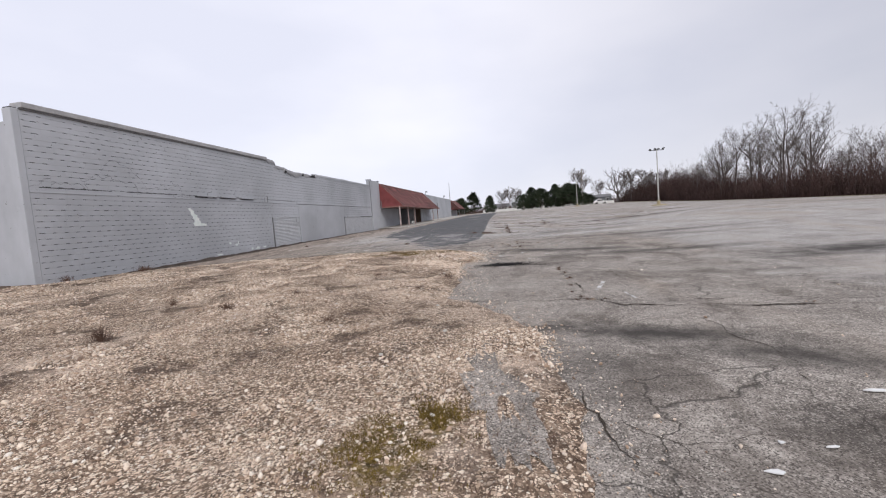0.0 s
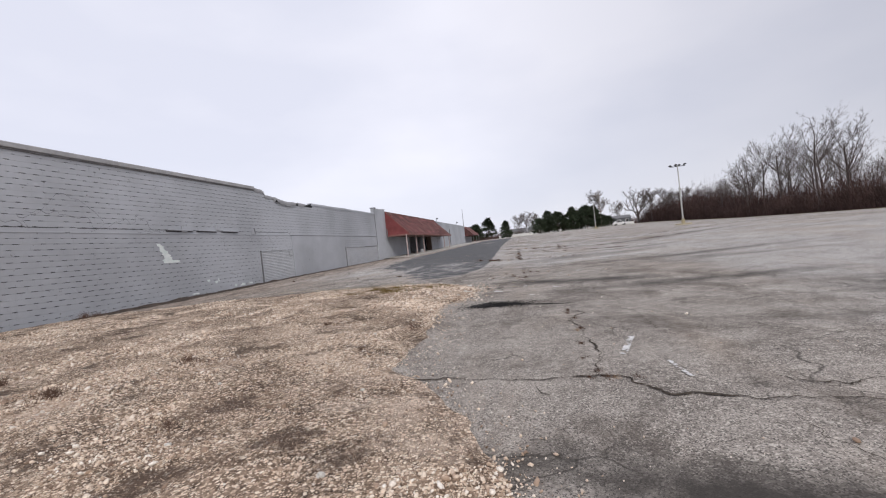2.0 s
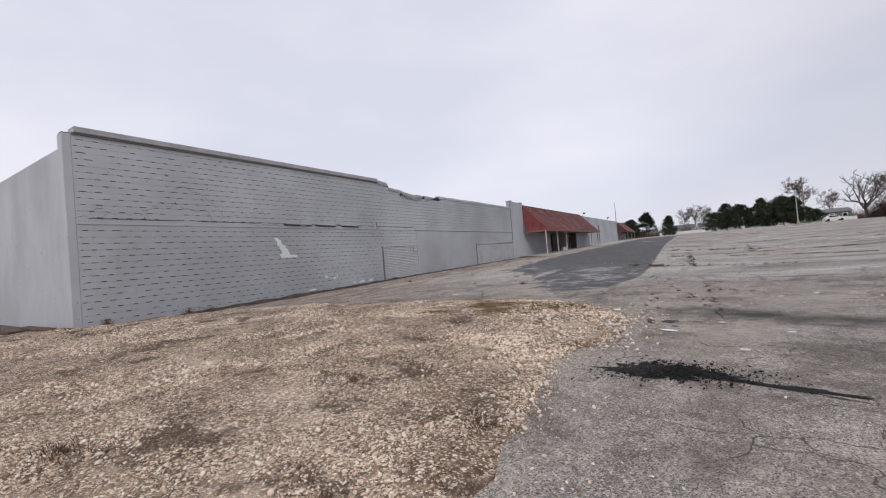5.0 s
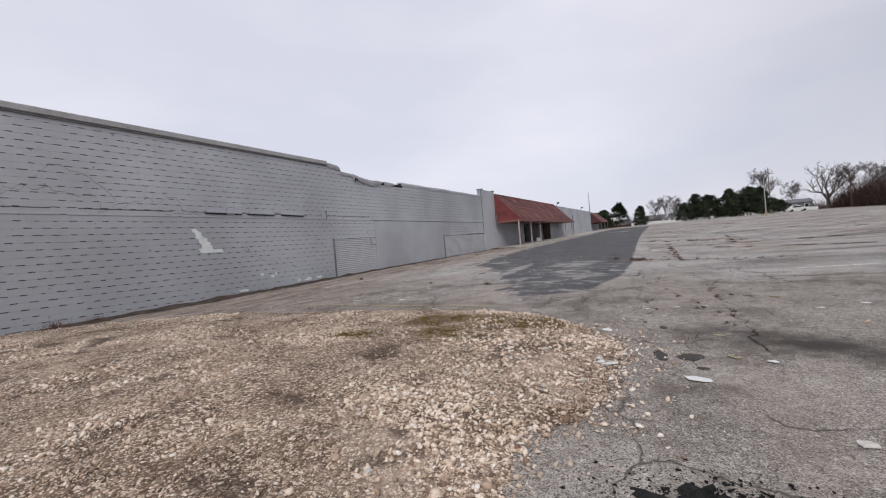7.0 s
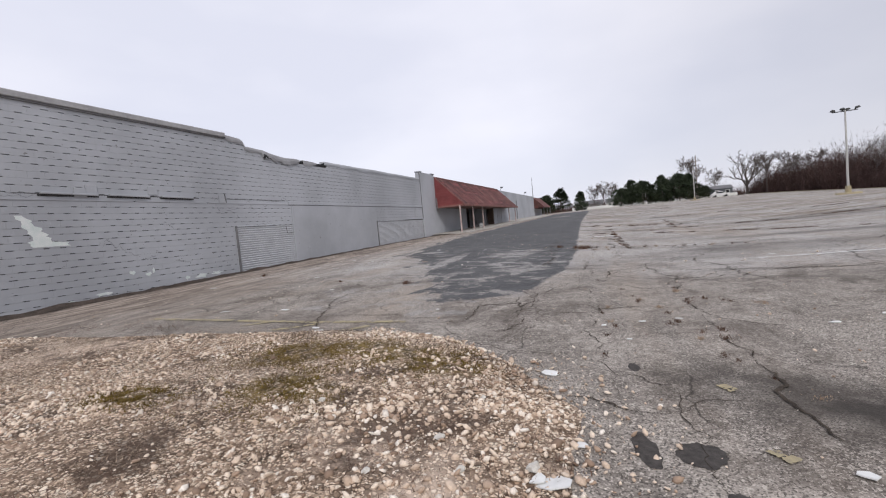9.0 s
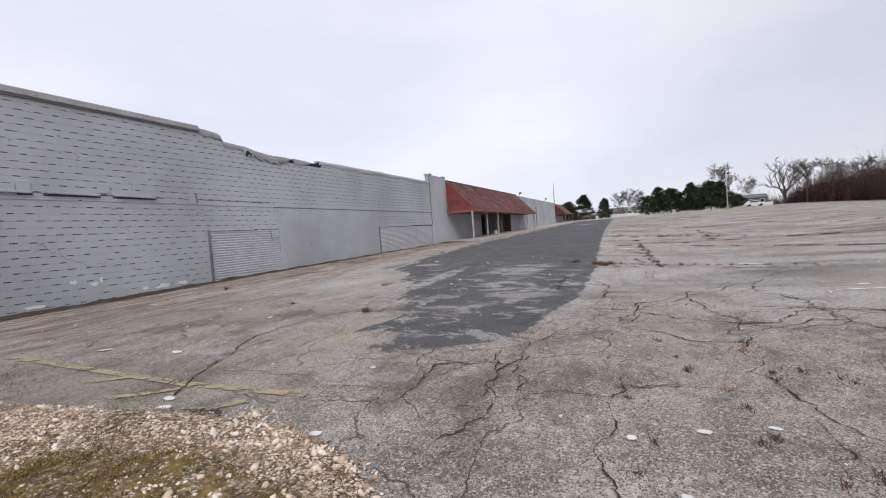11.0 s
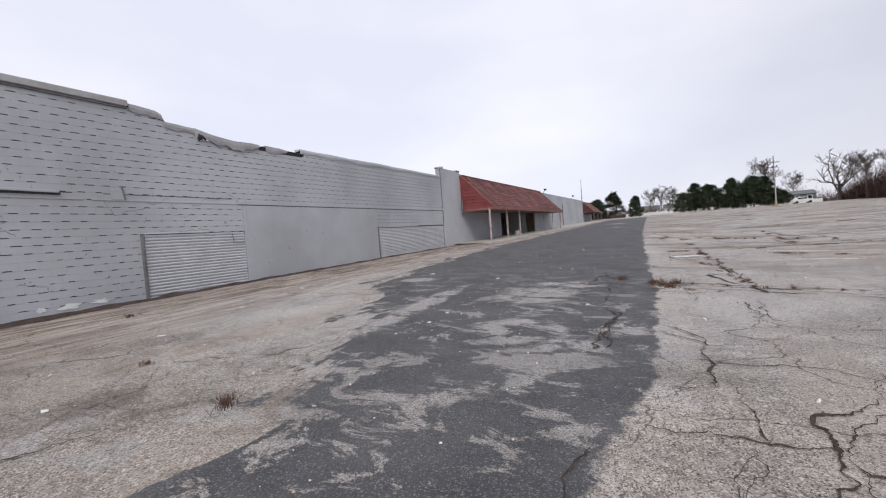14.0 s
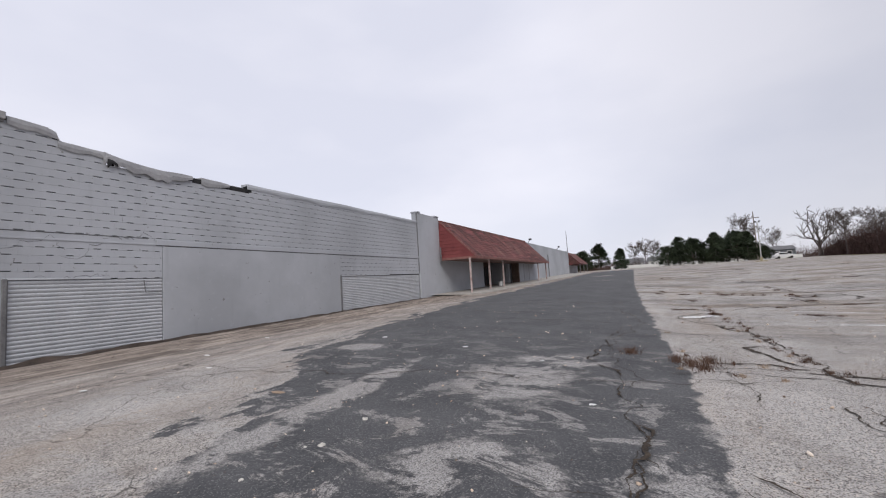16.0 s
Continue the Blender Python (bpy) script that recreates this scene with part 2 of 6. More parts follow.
def sealed_material():
    """The black sealed drive, rubbed through to the old surface in places; its UV holds metres from either edge."""
    m, nt, b = material("sealed_asphalt", 0.88)
    p = stretch(nt, position(nt), (1, 1, 0))
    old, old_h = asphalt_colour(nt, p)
    chips = axes(nt, cells(nt, p, 105))
    mid = grain(nt, p, 0.9, 6, 0.66)
    col = ramp(nt, mid, (0.32, (0.056, 0.057, 0.061)), (0.68, (0.105, 0.105, 0.109)))
    col = mixed(nt, ramp(nt, grain(nt, p, 30, 4, 0.75), (0.34, 0.5), (0.5, 0.0)), col, (0.026, 0.026, 0.028))
    col = mixed(nt, calc(nt, "MULTIPLY", ramp(nt, chips[0], (0.8, 0.0), (0.95, 1.0)), 0.45), col, (0.30, 0.295, 0.29))
    # ragged rims: crisp beside the lot, feathered out in streaks towards the building
    rim = axes(nt, nt.nodes.new("ShaderNodeUVMap").outputs[0])
    streak = calc(nt, "SUBTRACT", grain(nt, stretch(nt, p, (1.0, 0.36, 1), (1.4, 3.0, 0)), 1.5, 8, 0.72, 0.3), 0.5)
    nib = calc(nt, "SUBTRACT", grain(nt, p, 3.0, 6, 0.7), 0.5)
    left = ramp(nt, calc(nt, "ADD", rim[0], calc(nt, "ADD", calc(nt, "MULTIPLY", streak, 4.6), calc(nt, "MULTIPLY", nib, 0.8))), (0.0, 0.0), (0.12, 1.0))
    right = ramp(nt, calc(nt, "ADD", rim[1], calc(nt, "MULTIPLY", nib, 0.45)), (0.0, 0.0), (0.05, 1.0))
    # rubbed through
    worn = grain(nt, stretch(nt, p, (0.75, 1.1, 1), (2.2, 7.3, 0)), 1.7, 10, 0.76, 0.5)
    near = calc(nt, "MULTIPLY", calc(nt, "SUBTRACT", 32.0, axes(nt, p)[1]), 0.07, True)
    rub = calc(nt, "MULTIPLY", ramp(nt, worn, (0.53, 0.0), (0.56, 1.0)), calc(nt, "MULTIPLY", near, 1.5, True))
    for s in RUBBED:
        hole = calc(nt, "MULTIPLY", spot(nt, p, *s[:5], soft=0.3), ramp(nt, worn, (s[5], 0.0), (s[5] + 0.05, 1.0)))
        rub = calc(nt, "MAXIMUM", rub, hole)
    rub = calc(nt, "MULTIPLY", rub, ramp(nt, chips[2], (0.1, 0.55), (0.3, 1.0)))
    keep = calc(nt, "MULTIPLY", calc(nt, "MULTIPLY", left, right), calc(nt, "SUBTRACT", 1.0, calc(nt, "MULTIPLY", rub, 0.9)))
    bare = mixed(nt, calc(nt, "MULTIPLY", rub, 0.45), old, ramp(nt, chips[1], (0.2, (0.22, 0.215, 0.212)), (0.8, (0.50, 0.49, 0.485))))
    put(nt, b.inputs["Base Color"], mixed(nt, keep, bare, col))
    relief(nt, b, calc(nt, "ADD", calc(nt, "MULTIPLY", old_h, 0.6), calc(nt, "MULTIPLY", keep, 0.5)), 0.7, 0.007)
    return m


# places where the sealing is worn off: x, y, half sizes, turn, how thin the rest has become
RUBBED = ((-4.4, 26.9, 0.9, 1.2, 0, 0.44), (-4.0, 28.3, 0.8, 0.6, 0, 0.47), (-6.2, 25.4, 0.3, 2.6, 4, 0.43), (-8.2, 28.5, 0.55, 0.45, 0, 0.30), (-4.0, 24.2, 0.8, 0.7, 0, 0.46), (-3.1, 23.6, 0.5, 0.6, 0, 0.45), (-3.5, 23.1, 0.9, 0.4, 10, 0.44), (-2.5, 24.7, 0.3, 0.5, 0, 0.46), (-4.6, 21.8, 1.2, 0.5, 10, 0.47))


def gravel_bed_material():
    """Brown soil set with chips and stones, some bare, some grown with moss."""
    m, nt, b = material("gravel_bed", 0.95)
    p = stretch(nt, position(nt), (1, 1, 0.4))
    # brown soil, darkened further to hold the shade of gaps between stones
    col = ramp(nt, calc(nt, "ADD", calc(nt, "MULTIPLY", grain(nt, p, 16, 5, 0.7), 0.6), calc(nt, "MULTIPLY", grain(nt, p, 1.3, 5, 0.65), 0.4)), (0.38, (0.04, 0.027, 0.019)), (0.5, (0.185, 0.132, 0.096)), (0.63, (0.45, 0.345, 0.265)))
    thin = ramp(nt, grain(nt, p, 0.55, 6, 0.65), (0.42, 0.0), (0.60, 1.0))
    height = calc(nt, "MULTIPLY", grain(nt, p, 60, 3), 0.3)
    for size, seed in ((62, 5.0), (33, 0.0)):
        q = stretch(nt, p, (1, 1, 1), (seed, seed, 0))
        pick = axes(nt, cells(nt, q, size))
        rim = cells(nt, q, size, True)
        laid = calc(nt, "MULTIPLY", ramp(nt, rim, (0.06, 0.0), (0.13, 1.0)), ramp(nt, calc(nt, "SUBTRACT", pick[1], calc(nt, "MULTIPLY", thin, 0.34)), (0.3, 0.0), (0.32, 1.0)))
        shade = ramp(nt, pick[0], (0.0, (0.13, 0.09, 0.065)), (0.3, (0.50, 0.385, 0.295)), (0.6, (0.84, 0.69, 0.56)), (1.0, (0.95, 0.87, 0.76)))
        col = mixed(nt, calc(nt, "MULTIPLY", laid, 0.95), col, shade)
        height = calc(nt, "ADD", height, calc(nt, "MULTIPLY", laid, 0.5))
    col = mixed(nt, ramp(nt, grain(nt, stretch(nt, p, (1, 1, 1), (9, 4, 0)), 0.4, 6, 0.7), (0.54, 0.0), (0.66, 0.55)), col, (0.80, 0.67, 0.57))
    dark = grain(nt, stretch(nt, p, (1, 1, 1), (2, 14, 0)), 1.1, 7, 0.72)
    col = mixed(nt, ramp(nt, dark, (0.53, 0.0), (0.61, 0.8)), col, (0.075, 0.05, 0.037))
    moss = 0.0
    for s in MOSSY:
        moss = calc(nt, "MAXIMUM", moss, spot(nt, p, *s, soft=0.5))
    moss = calc(nt, "MULTIPLY", moss, ramp(nt, grain(nt, p, 22, 4, 0.7), (0.40, 0.15), (0.54, 0.95)))
    col = mixed(nt, moss, col, ramp(nt, grain(nt, p, 5, 4, 0.7), (0.4, (0.06, 0.045, 0.014)), (0.6, (0.22, 0.155, 0.035))))
    col = mixed(nt, 1.0, col, (1.0, 0.96, 0.91), "MULTIPLY")
    put(nt, b.inputs["Base Color"], col)
    relief(nt, b, height, 1.0, 0.025)
    return m


# mossy places: x, y, half sizes, turn
MOSSY = ((-1.0, 2.65, 0.42, 0.55, 20), (-0.72, 3.0, 0.2, 0.25, 0), (-4.6, 15.85, 0.85, 0.5, 25), (-3.6, 16.15, 1.15, 0.42, -8), (-2.8, 15.85, 0.65, 0.32, -20), (-3.9, 14.95, 0.6, 0.45, 0), (-5.2, 14.4, 0.4, 0.2, 0))


def painted_block_material(name, tone):
    m, nt, b = material(name, 0.72)
    p = position(nt)
    big = grain(nt, stretch(nt, p, (1, 0.5, 0.5)), 0.45, 5, 0.6)
    low, high = tuple(c * 0.84 for c in tone), tuple(c * 1.1 for c in tone)
    col = ramp(nt, big, (0.36, low), (0.64, high))
    streak = grain(nt, stretch(nt, p, (1, 5, 0.5)), 1.0, 5, 0.65)
    col = mixed(nt, ramp(nt, streak, (0.58, 0.0), (0.78, 0.25)), col, tuple(c * 0.62 for c in tone))
    chalk = grain(nt, p, 3.0, 6, 0.7)
    col = mixed(nt, ramp(nt, chalk, (0.60, 0.0), (0.72, 0.3)), col, tuple(min(0.8, c * 1.3) for c in tone))
    chip = ramp(nt, grain(nt, stretch(nt, p, (1, 1, 1), (4, 2, 9)), 6.5, 3, 0.6), (0.70, 0.0), (0.72, 0.9))
    col = mixed(nt, chip, col, (0.22, 0.215, 0.21))
    rnd = nt.nodes.new("ShaderNodeNewGeometry").outputs["Random Per Island"]
    col = mixed(nt, calc(nt, "MULTIPLY", rnd, 0.05), col, (0.3, 0.3, 0.31))
    put(nt, b.inputs["Base Color"], col)
    relief(nt, b, grain(nt, p, 45, 4, 0.7), 0.35, 0.004)
    return m


ASPHALT = asphalt_material()
SEALED = sealed_material()
GRAVEL_BED = gravel_bed_material()
PAINT = painted_block_material("grey_painted_block", (0.445, 0.46, 0.495))
PLASTER = painted_block_material("grey_painted_plaster", (0.445, 0.46, 0.495))
METAL_GREY = simple("grey_painted_metal", (0.45, 0.465, 0.495), (0.56, 0.575, 0.605), 2.0, 0.5, 0.0, 0.15)
TRIM_DARK = simple("dark_weathered_trim", (0.12, 0.12, 0.125), (0.22, 0.22, 0.225), 3.0, 0.6)
COPING = simple("coping_metal", (0.31, 0.305, 0.315), (0.44, 0.435, 0.445), 1.2, 0.55, 0.0, 0.3)
MEMBRANE = simple("roof_membrane", (0.28, 0.28, 0.295), (0.40, 0.40, 0.415), 1.4, 0.7)
BLACK_FELT = simple("black_roof_felt", (0.012, 0.012, 0.014), (0.04, 0.04, 0.042), 3.0, 0.9)
RED_SHINGLE, _nt, _b = material("red_shingle", 0.9)
_p = position(_nt)
_c = ramp(_nt, grain(_nt, _p, 5.0, 4, 0.6), (0.35, (0.13, 0.044, 0.044)), (0.65, (0.235, 0.092, 0.086)))
_c = mixed(_nt, ramp(_nt, grain(_nt, stretch(_nt, _p, (0.35, 1.6, 0.35)), 1.0, 6, 0.65), (0.47, 0.0), (0.56, 0.85)), _c, (0.06, 0.034, 0.031))
_c = mixed(_nt, ramp(_nt, grain(_nt, stretch(_nt, _p, (0.3, 1.2, 0.3), (5, 3, 1)), 1.0, 6, 0.65), (0.54, 0.0), (0.64, 0.6)), _c, (0.34, 0.2, 0.165))
_c = mixed(_nt, calc(_nt, "MULTIPLY", _nt.nodes.new("ShaderNodeObjectInfo").outputs["Random"], 0.35), _c, (0.1, 0.045, 0.04))
put(_nt, _b.inputs["Base Color"], _c)
relief(_nt, _b, grain(_nt, _p, 40, 3), 0.5, 0.006)
RED_SIDING = simple("red_siding", (0.16, 0.04, 0.042), (0.25, 0.068, 0.067), 1.2, 0.7)
RED_TRIM = simple("faded_red_trim", (0.15, 0.06, 0.053), (0.30, 0.15, 0.13), 2.0, 0.7)
SOFFIT = simple("soffit_board", (0.16, 0.10, 0.09), (0.26, 0.17, 0.15), 1.5)
POST_PAINT = simple("post_paint", (0.26, 0.16, 0.15), (0.6, 0.52, 0.5), 5.0, 0.6)
DARK_GLASS, _nt, _b = material("dark_glass", 0.08)
_b.inputs["Base Color"].default_value = (0.015, 0.016, 0.018, 1)
_b.inputs["Specular IOR Level"].default_value = 0.5
BROWN_WOOD = simple("brown_boards", (0.07, 0.048, 0.038), (0.15, 0.105, 0.08), 3.0)
CONCRETE = simple("pale_concrete", (0.32, 0.30, 0.275), (0.46, 0.435, 0.40), 1.2)
BARK = simple("grey_bark", (0.08, 0.065, 0.06), (0.17, 0.143, 0.133), 2.5, 0.95, own=True)
BRUSH = simple("brown_brush", (0.05, 0.03, 0.028), (0.13, 0.082, 0.072), 0.4, 0.95)
NEEDLES = simple("dark_needles", (0.014, 0.022, 0.013), (0.06, 0.08, 0.042), 1.2, 0.9, own=True)
GALVANIZED = simple("pale_galvanized", (0.40, 0.39, 0.37), (0.55, 0.54, 0.52), 2.0, 0.55, 0.2)
LAMP_DARK = simple("dark_lamp_housing", (0.02, 0.02, 0.022), (0.05, 0.05, 0.052), 4.0, 0.5)
YELLOW = simple("worn_yellow_paint", (0.27, 0.235, 0.17), (0.45, 0.38, 0.225), 14.0, 0.85)
WHITE = simple("white_paint", (0.62, 0.62, 0.61), (0.80, 0.80, 0.79), 2.0, 0.7)
WHITE_CHIP = simple("bare_white_layer", (0.62, 0.70, 0.68), (0.80, 0.82, 0.81), 5.0, 0.8)
# bare mortar, toned darker to carry the shade of slots and ledge undersides
SHADED_MORTAR = simple("shaded_raked_mortar", (0.05, 0.05, 0.052), (0.11, 0.11, 0.112), 3.0)
CRACK = simple("crack_dirt", (0.02, 0.016, 0.013), (0.085, 0.066, 0.05), 12.0, 1.0, 0.0, 0.8, 0.01)
WOODPOLE = simple("grey_pole_wood", (0.20, 0.17, 0.15), (0.32, 0.28, 0.25), 3.0)
STRAW = simple("dry_straw", (0.22, 0.15, 0.105), (0.50, 0.385, 0.28), 5.0, 0.95)
WEED = simple("brown_dead_weed", (0.06, 0.034, 0.025), (0.17, 0.105, 0.077), 6.0, 0.95)
MOSS = simple("olive_moss", (0.075, 0.05, 0.016), (0.24, 0.165, 0.042), 9.0, 0.95)
STONE, _nt, _b = material("limestone_gravel", 0.9)
_r = _nt.nodes.new("ShaderNodeNewGeometry").outputs["Random Per Island"]
_p = position(_nt)
_c = ramp(_nt, _r, (0.0, (0.15, 0.10, 0.075)), (0.18, (0.46, 0.345, 0.265)), (0.45, (0.76, 0.63, 0.52)), (0.8, (0.90, 0.80, 0.70)), (1.0, (0.93, 0.90, 0.86)))
_c = mixed(_nt, ramp(_nt, grain(_nt, _p, 1.1, 4), (0.53, 0.0), (0.65, 0.5)), _c, (0.26, 0.185, 0.14))
_c = mixed(_nt, ramp(_nt, grain(_nt, _p, 60, 3), (0.4, 0.25), (0.6, 0.0)), _c, (0.2, 0.16, 0.13))
_c = mixed(_nt, 1.0, _c, (1.0, 0.96, 0.91), "MULTIPLY")
put(_nt, _b.inputs["Base Color"], _c)


# ---- mesh helpers ----
def mesh_of(name, verts, faces, mats, smooth=False, picks=None):
    me = bpy.data.meshes.new(name)
    me.from_pydata([tuple(map(float, v)) for v in verts], [], faces)
    for m in mats if isinstance(mats, (list, tuple)) else [mats]:
        me.materials.append(m)
    if smooth:
        me.polygons.foreach_set("use_smooth", [True] * len(me.polygons))
    if picks is not None:
        me.polygons.foreach_set("material_index", picks)
    me.update()
    return me


def part(name, bm, mat, parent=None, label="", smooth=False):
    """Links a bmesh as one mesh object under a thing or a part."""
    me = bpy.data.meshes.new(name)
    bmesh.ops.recalc_face_normals(bm, faces=bm.faces[:])
    bm.to_mesh(me)
    bm.free()
    me.materials.append(mat)
    if smooth:
        me.polygons.foreach_set("use_smooth", [True] * len(me.polygons))
    ob = new(name, me)
    if parent is not None:
        ob.parent = parent
    if label:
        tagged(ob, label)
    return ob


def slab(lo, hi, bevel=0.0, bm=None, m=None):
    """A box between two corners, its edges rounded off by bevel."""
    own = bm is None
    bm = bm or bmesh.new()
    c = [(a + b) / 2 for a, b in zip(lo, hi)]
    s = [max(1e-4, b - a) for a, b in zip(lo, hi)]
    r = bmesh.ops.create_cube(bm, size=1.0, matrix=(m or Matrix()) @ Matrix.LocRotScale(c, None, s))
    if bevel and own:
        bmesh.ops.bevel(bm, geom=bm.edges[:], offset=bevel, segments=1, affect="EDGES")
    return bm


def rod(a, b, r, r2=None, sides=8, bm=None):
    bm = bm or bmesh.new()
    a, b = Vector(a), Vector(b)
    m = Matrix.Translation((a + b) / 2) @ (b - a).to_track_quat("Z", "Y").to_matrix().to_4x4()
    bmesh.ops.create_cone(bm, cap_ends=True, segments=sides, radius1=r, radius2=r if r2 is None else r2, depth=(b - a).length, matrix=m)
    return bm


def thing(name, label, category, at=(0, 0, 0), group="", kind=""):
    ob = new(name)
    ob.empty_display_size = 0.2
    ob.location = at
    return tagged(ob, label, category, group, kind)


def structure(name, bm, mat, label, category, smooth=False):
    return tagged(part(name, bm, mat, None, "", smooth), label, category, "", "structure")


# ---- ground sheet ----
def graded(lo, hi, step, far):
    mid = list(np.arange(lo, hi + 1e-6, step))
    out, d, v = [], step, hi
    while v < far:
        d *= 1.22
        v += d
        out.append(v)
    back, d, v = [], step, lo
    while v > -far:
        d *= 1.22
        v -= d
        back.append(v)
    return back[::-1] + mid + out


def build_ground():
    xs, ys = graded(-18, 9, 0.3, 1600), graded(-5, 46, 0.3, 1600)
    verts = []
    for y in ys:
        for x in xs:
            near = 1 if abs(x) < 60 and -20 < y < 120 else 0
            verts.append((x, y, ground_z(x, y) + near * (0.018 * wobble(x, y, 0.35) + 0.006 * wobble(x, y, 1.7, 3))))
    w = len(xs)
    faces = [(j * w + i, j * w + i + 1, (j + 1) * w + i + 1, (j + 1) * w + i) for j in range(len(ys) - 1) for i in range(w - 1)]
    return tagged(new("ground", mesh_of("ground", verts, faces, ASPHALT, True)), "weathered cracked grey asphalt of an empty parking lot", "asphalt ground", "", "structure")


def surf(x, y):
    return ground_z(x, y) + 0.018 * wobble(x, y, 0.35) + 0.006 * wobble(x, y, 1.7, 3)


def along(table, y):
    return float(np.interp(y, [r[0] for r in table], [r[1] for r in table]))


def strip_sheet(name, left, right, y0, y1, step, lift, mat, label, category, across=24, ragged=0.12, kind="structure", spill=(0.0, 0.0, 0.0)):
    """A layer on the ground between two ragged edges; spill carries it past them, and past its start, and its UV tells how far."""
    verts, faces, rims, rows = [], [], [], int((y1 - y0 + spill[2]) / step)
    for j in range(rows + 1):
        y = y0 - spill[2] + (y1 - y0 + spill[2]) * j / rows
        a = along(left, y) + ragged * (wobble(0, y, 1.1, 5) + 0.6 * wobble(0, y, 3.7, 8))
        b = along(right, y) + ragged * (wobble(9, y, 1.3, 2) + 0.6 * wobble(9, y, 4.1, 4))
        before = max(0.0, y0 - y)
        wide = b - a + spill[0] + spill[1]
        for i in range(across + 1):
            u = i / across
            x = a - spill[0] + wide * u
            yy = y
            if j in (0, rows):
                yy += ragged * 2.5 * wobble(x, y, 1.9, 6)
            rim = min(1.0, min(u, 1 - u) * wide / 0.35, (y1 - y) / 0.5 + 0.02, (y - y0 + spill[2]) / 0.5 + 0.02)
            verts.append((x, yy, surf(x, yy) + 0.004 + lift(x, yy) * max(0.0, rim)))
            rims.append((x - a - before, b - x - before))
    w = across + 1
    faces = [(j * w + i, j * w + i + 1, (j + 1) * w + i + 1, (j + 1) * w + i) for j in range(rows) for i in range(across)]
    me = mesh_of(name, verts, faces, mat, True)
    layer = me.uv_layers.new(name="rim")
    layer.data.foreach_set("uv", np.array([rims[v] for f in faces for v in f]).reshape(-1))
    return tagged(new(name, me), label, category, "", kind)


GRAVEL_RIGHT = [(-6, 0.5), (2.3, 0.32), (3.4, 0.37), (4.4, 0.2), (5.2, 0.25), (6.2, -0.2), (7.0, -0.75), (7.6, -1.4), (9.3, -1.35), (11.4, -1.7), (12.4, -1.85), (12.8, -1.4), (14.3, -1.3), (15.2, -1.35), (16.0, -1.9), (16.8, -2.9), (17.1, -4.0)]
GRAVEL_LEFT = [(-6, -30), (10.9, -30), (11.25, -16.0), (12.3, -15.9), (13.8, -14.6), (15.2, -13.2), (16.0, -11.0), (16.4, -7.0), (17.1, -4.4)]
DRIVE_RIGHT = [(19.1, -3.7), (19.5, -3.0), (20.0, -2.6), (21.0, -2.42), (22.4, -2.25), (24, -2.18), (27.6, -2.2), (31, -2.42), (42, -3.0), (52.7, -3.47), (110, -5.0)]
DRIVE_LEFT = [(19.1, -4.15), (20.0, -4.8), (20.9, -5.1), (22.5, -6.1), (24.2, -6.9), (25.4, -7.5), (27.0, -8.6), (28.0, -9.4), (32.3, -9.9), (37, -10.5), (42, -10.9), (70, -11.2), (110, -12.0)]


def gravel_lift(x, y):
    heap = 0.05 + 0.05 * wobble(x, y, 0.5, 2) + 0.03 * wobble(x, y, 2.1, 7)
    heap += 0.07 * ease(2.5, 5.0, -x) * (1 - ease(14, 16.5, y))
    return max(0.012, heap)


build_ground()
strip_sheet("gravel_bed", GRAVEL_LEFT, GRAVEL_RIGHT, -6, 17.1, 0.12, gravel_lift, GRAVEL_BED, "tan limestone gravel and soil spread over old asphalt", "gravel", 150)
strip_sheet("sealed_drive", DRIVE_LEFT, DRIVE_RIGHT, 19.1, 110, 0.2, lambda x, y: 0.004, SEALED, "black sealed asphalt drive worn through in patches", "drive", 60, spill=(2.6, 0.4, 1.2))

# ---- the long block building ----
WX = -15.95          # front face
FRONT0, FRONT1 = 11.3, 103.5


def wall_top(y):
    if y < 25.45:
        return 6.26
    if y < 26.4:
        return 6.2
    if y < 27.45:
        return 5.98
    if y < 32.2:
        return 5.66
    return 5.9


def covered(y0, y1, z0, z1):
    """True where doors or plaster take the place of bare blocks."""
    ym, zm = (y0 + y1) / 2, (z0 + z1) / 2
    return (25.5 < ym < 29.0 and zm < 2.48) or (29.0 < ym < 37.25 and zm < 3.45) or (37.25 < ym < 45.1 and zm < 2.45)


building = thing("block_building", "long grey painted concrete block store with red shingled awning", "building")
# dark backing puts the shade of the block slots into colour
wall_front = part("wall_front", slab((WX - 0.32, FRONT0, -0.3), (WX - 0.05, 25.45, 6.26)), SHADED_MORTAR, building, "grey painted block front wall with peeling paint")
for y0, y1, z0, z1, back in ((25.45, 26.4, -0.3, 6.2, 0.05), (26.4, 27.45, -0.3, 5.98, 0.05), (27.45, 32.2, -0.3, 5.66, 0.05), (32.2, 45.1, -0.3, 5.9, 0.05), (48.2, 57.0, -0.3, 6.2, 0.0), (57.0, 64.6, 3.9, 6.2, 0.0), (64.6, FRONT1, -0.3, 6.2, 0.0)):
    part("wall_stretch", slab((WX - 0.32, y0, z0), (WX - back, y1, z1)), SHADED_MORTAR if back else PAINT, building)
bm = slab((-60, FRONT0, -0.5), (WX - 0.32, FRONT0 + 0.3, 5.8))
slab((-60, FRONT1 - 0.3, -0.3), (WX - 0.32, FRONT1, 5.9), bm=bm)
slab((-60.3, FRONT0, -0.5), (-60, FRONT1, 5.8), bm=bm)
part("side_wall", bm, PLASTER, building, "smooth grey painted side wall with stains")
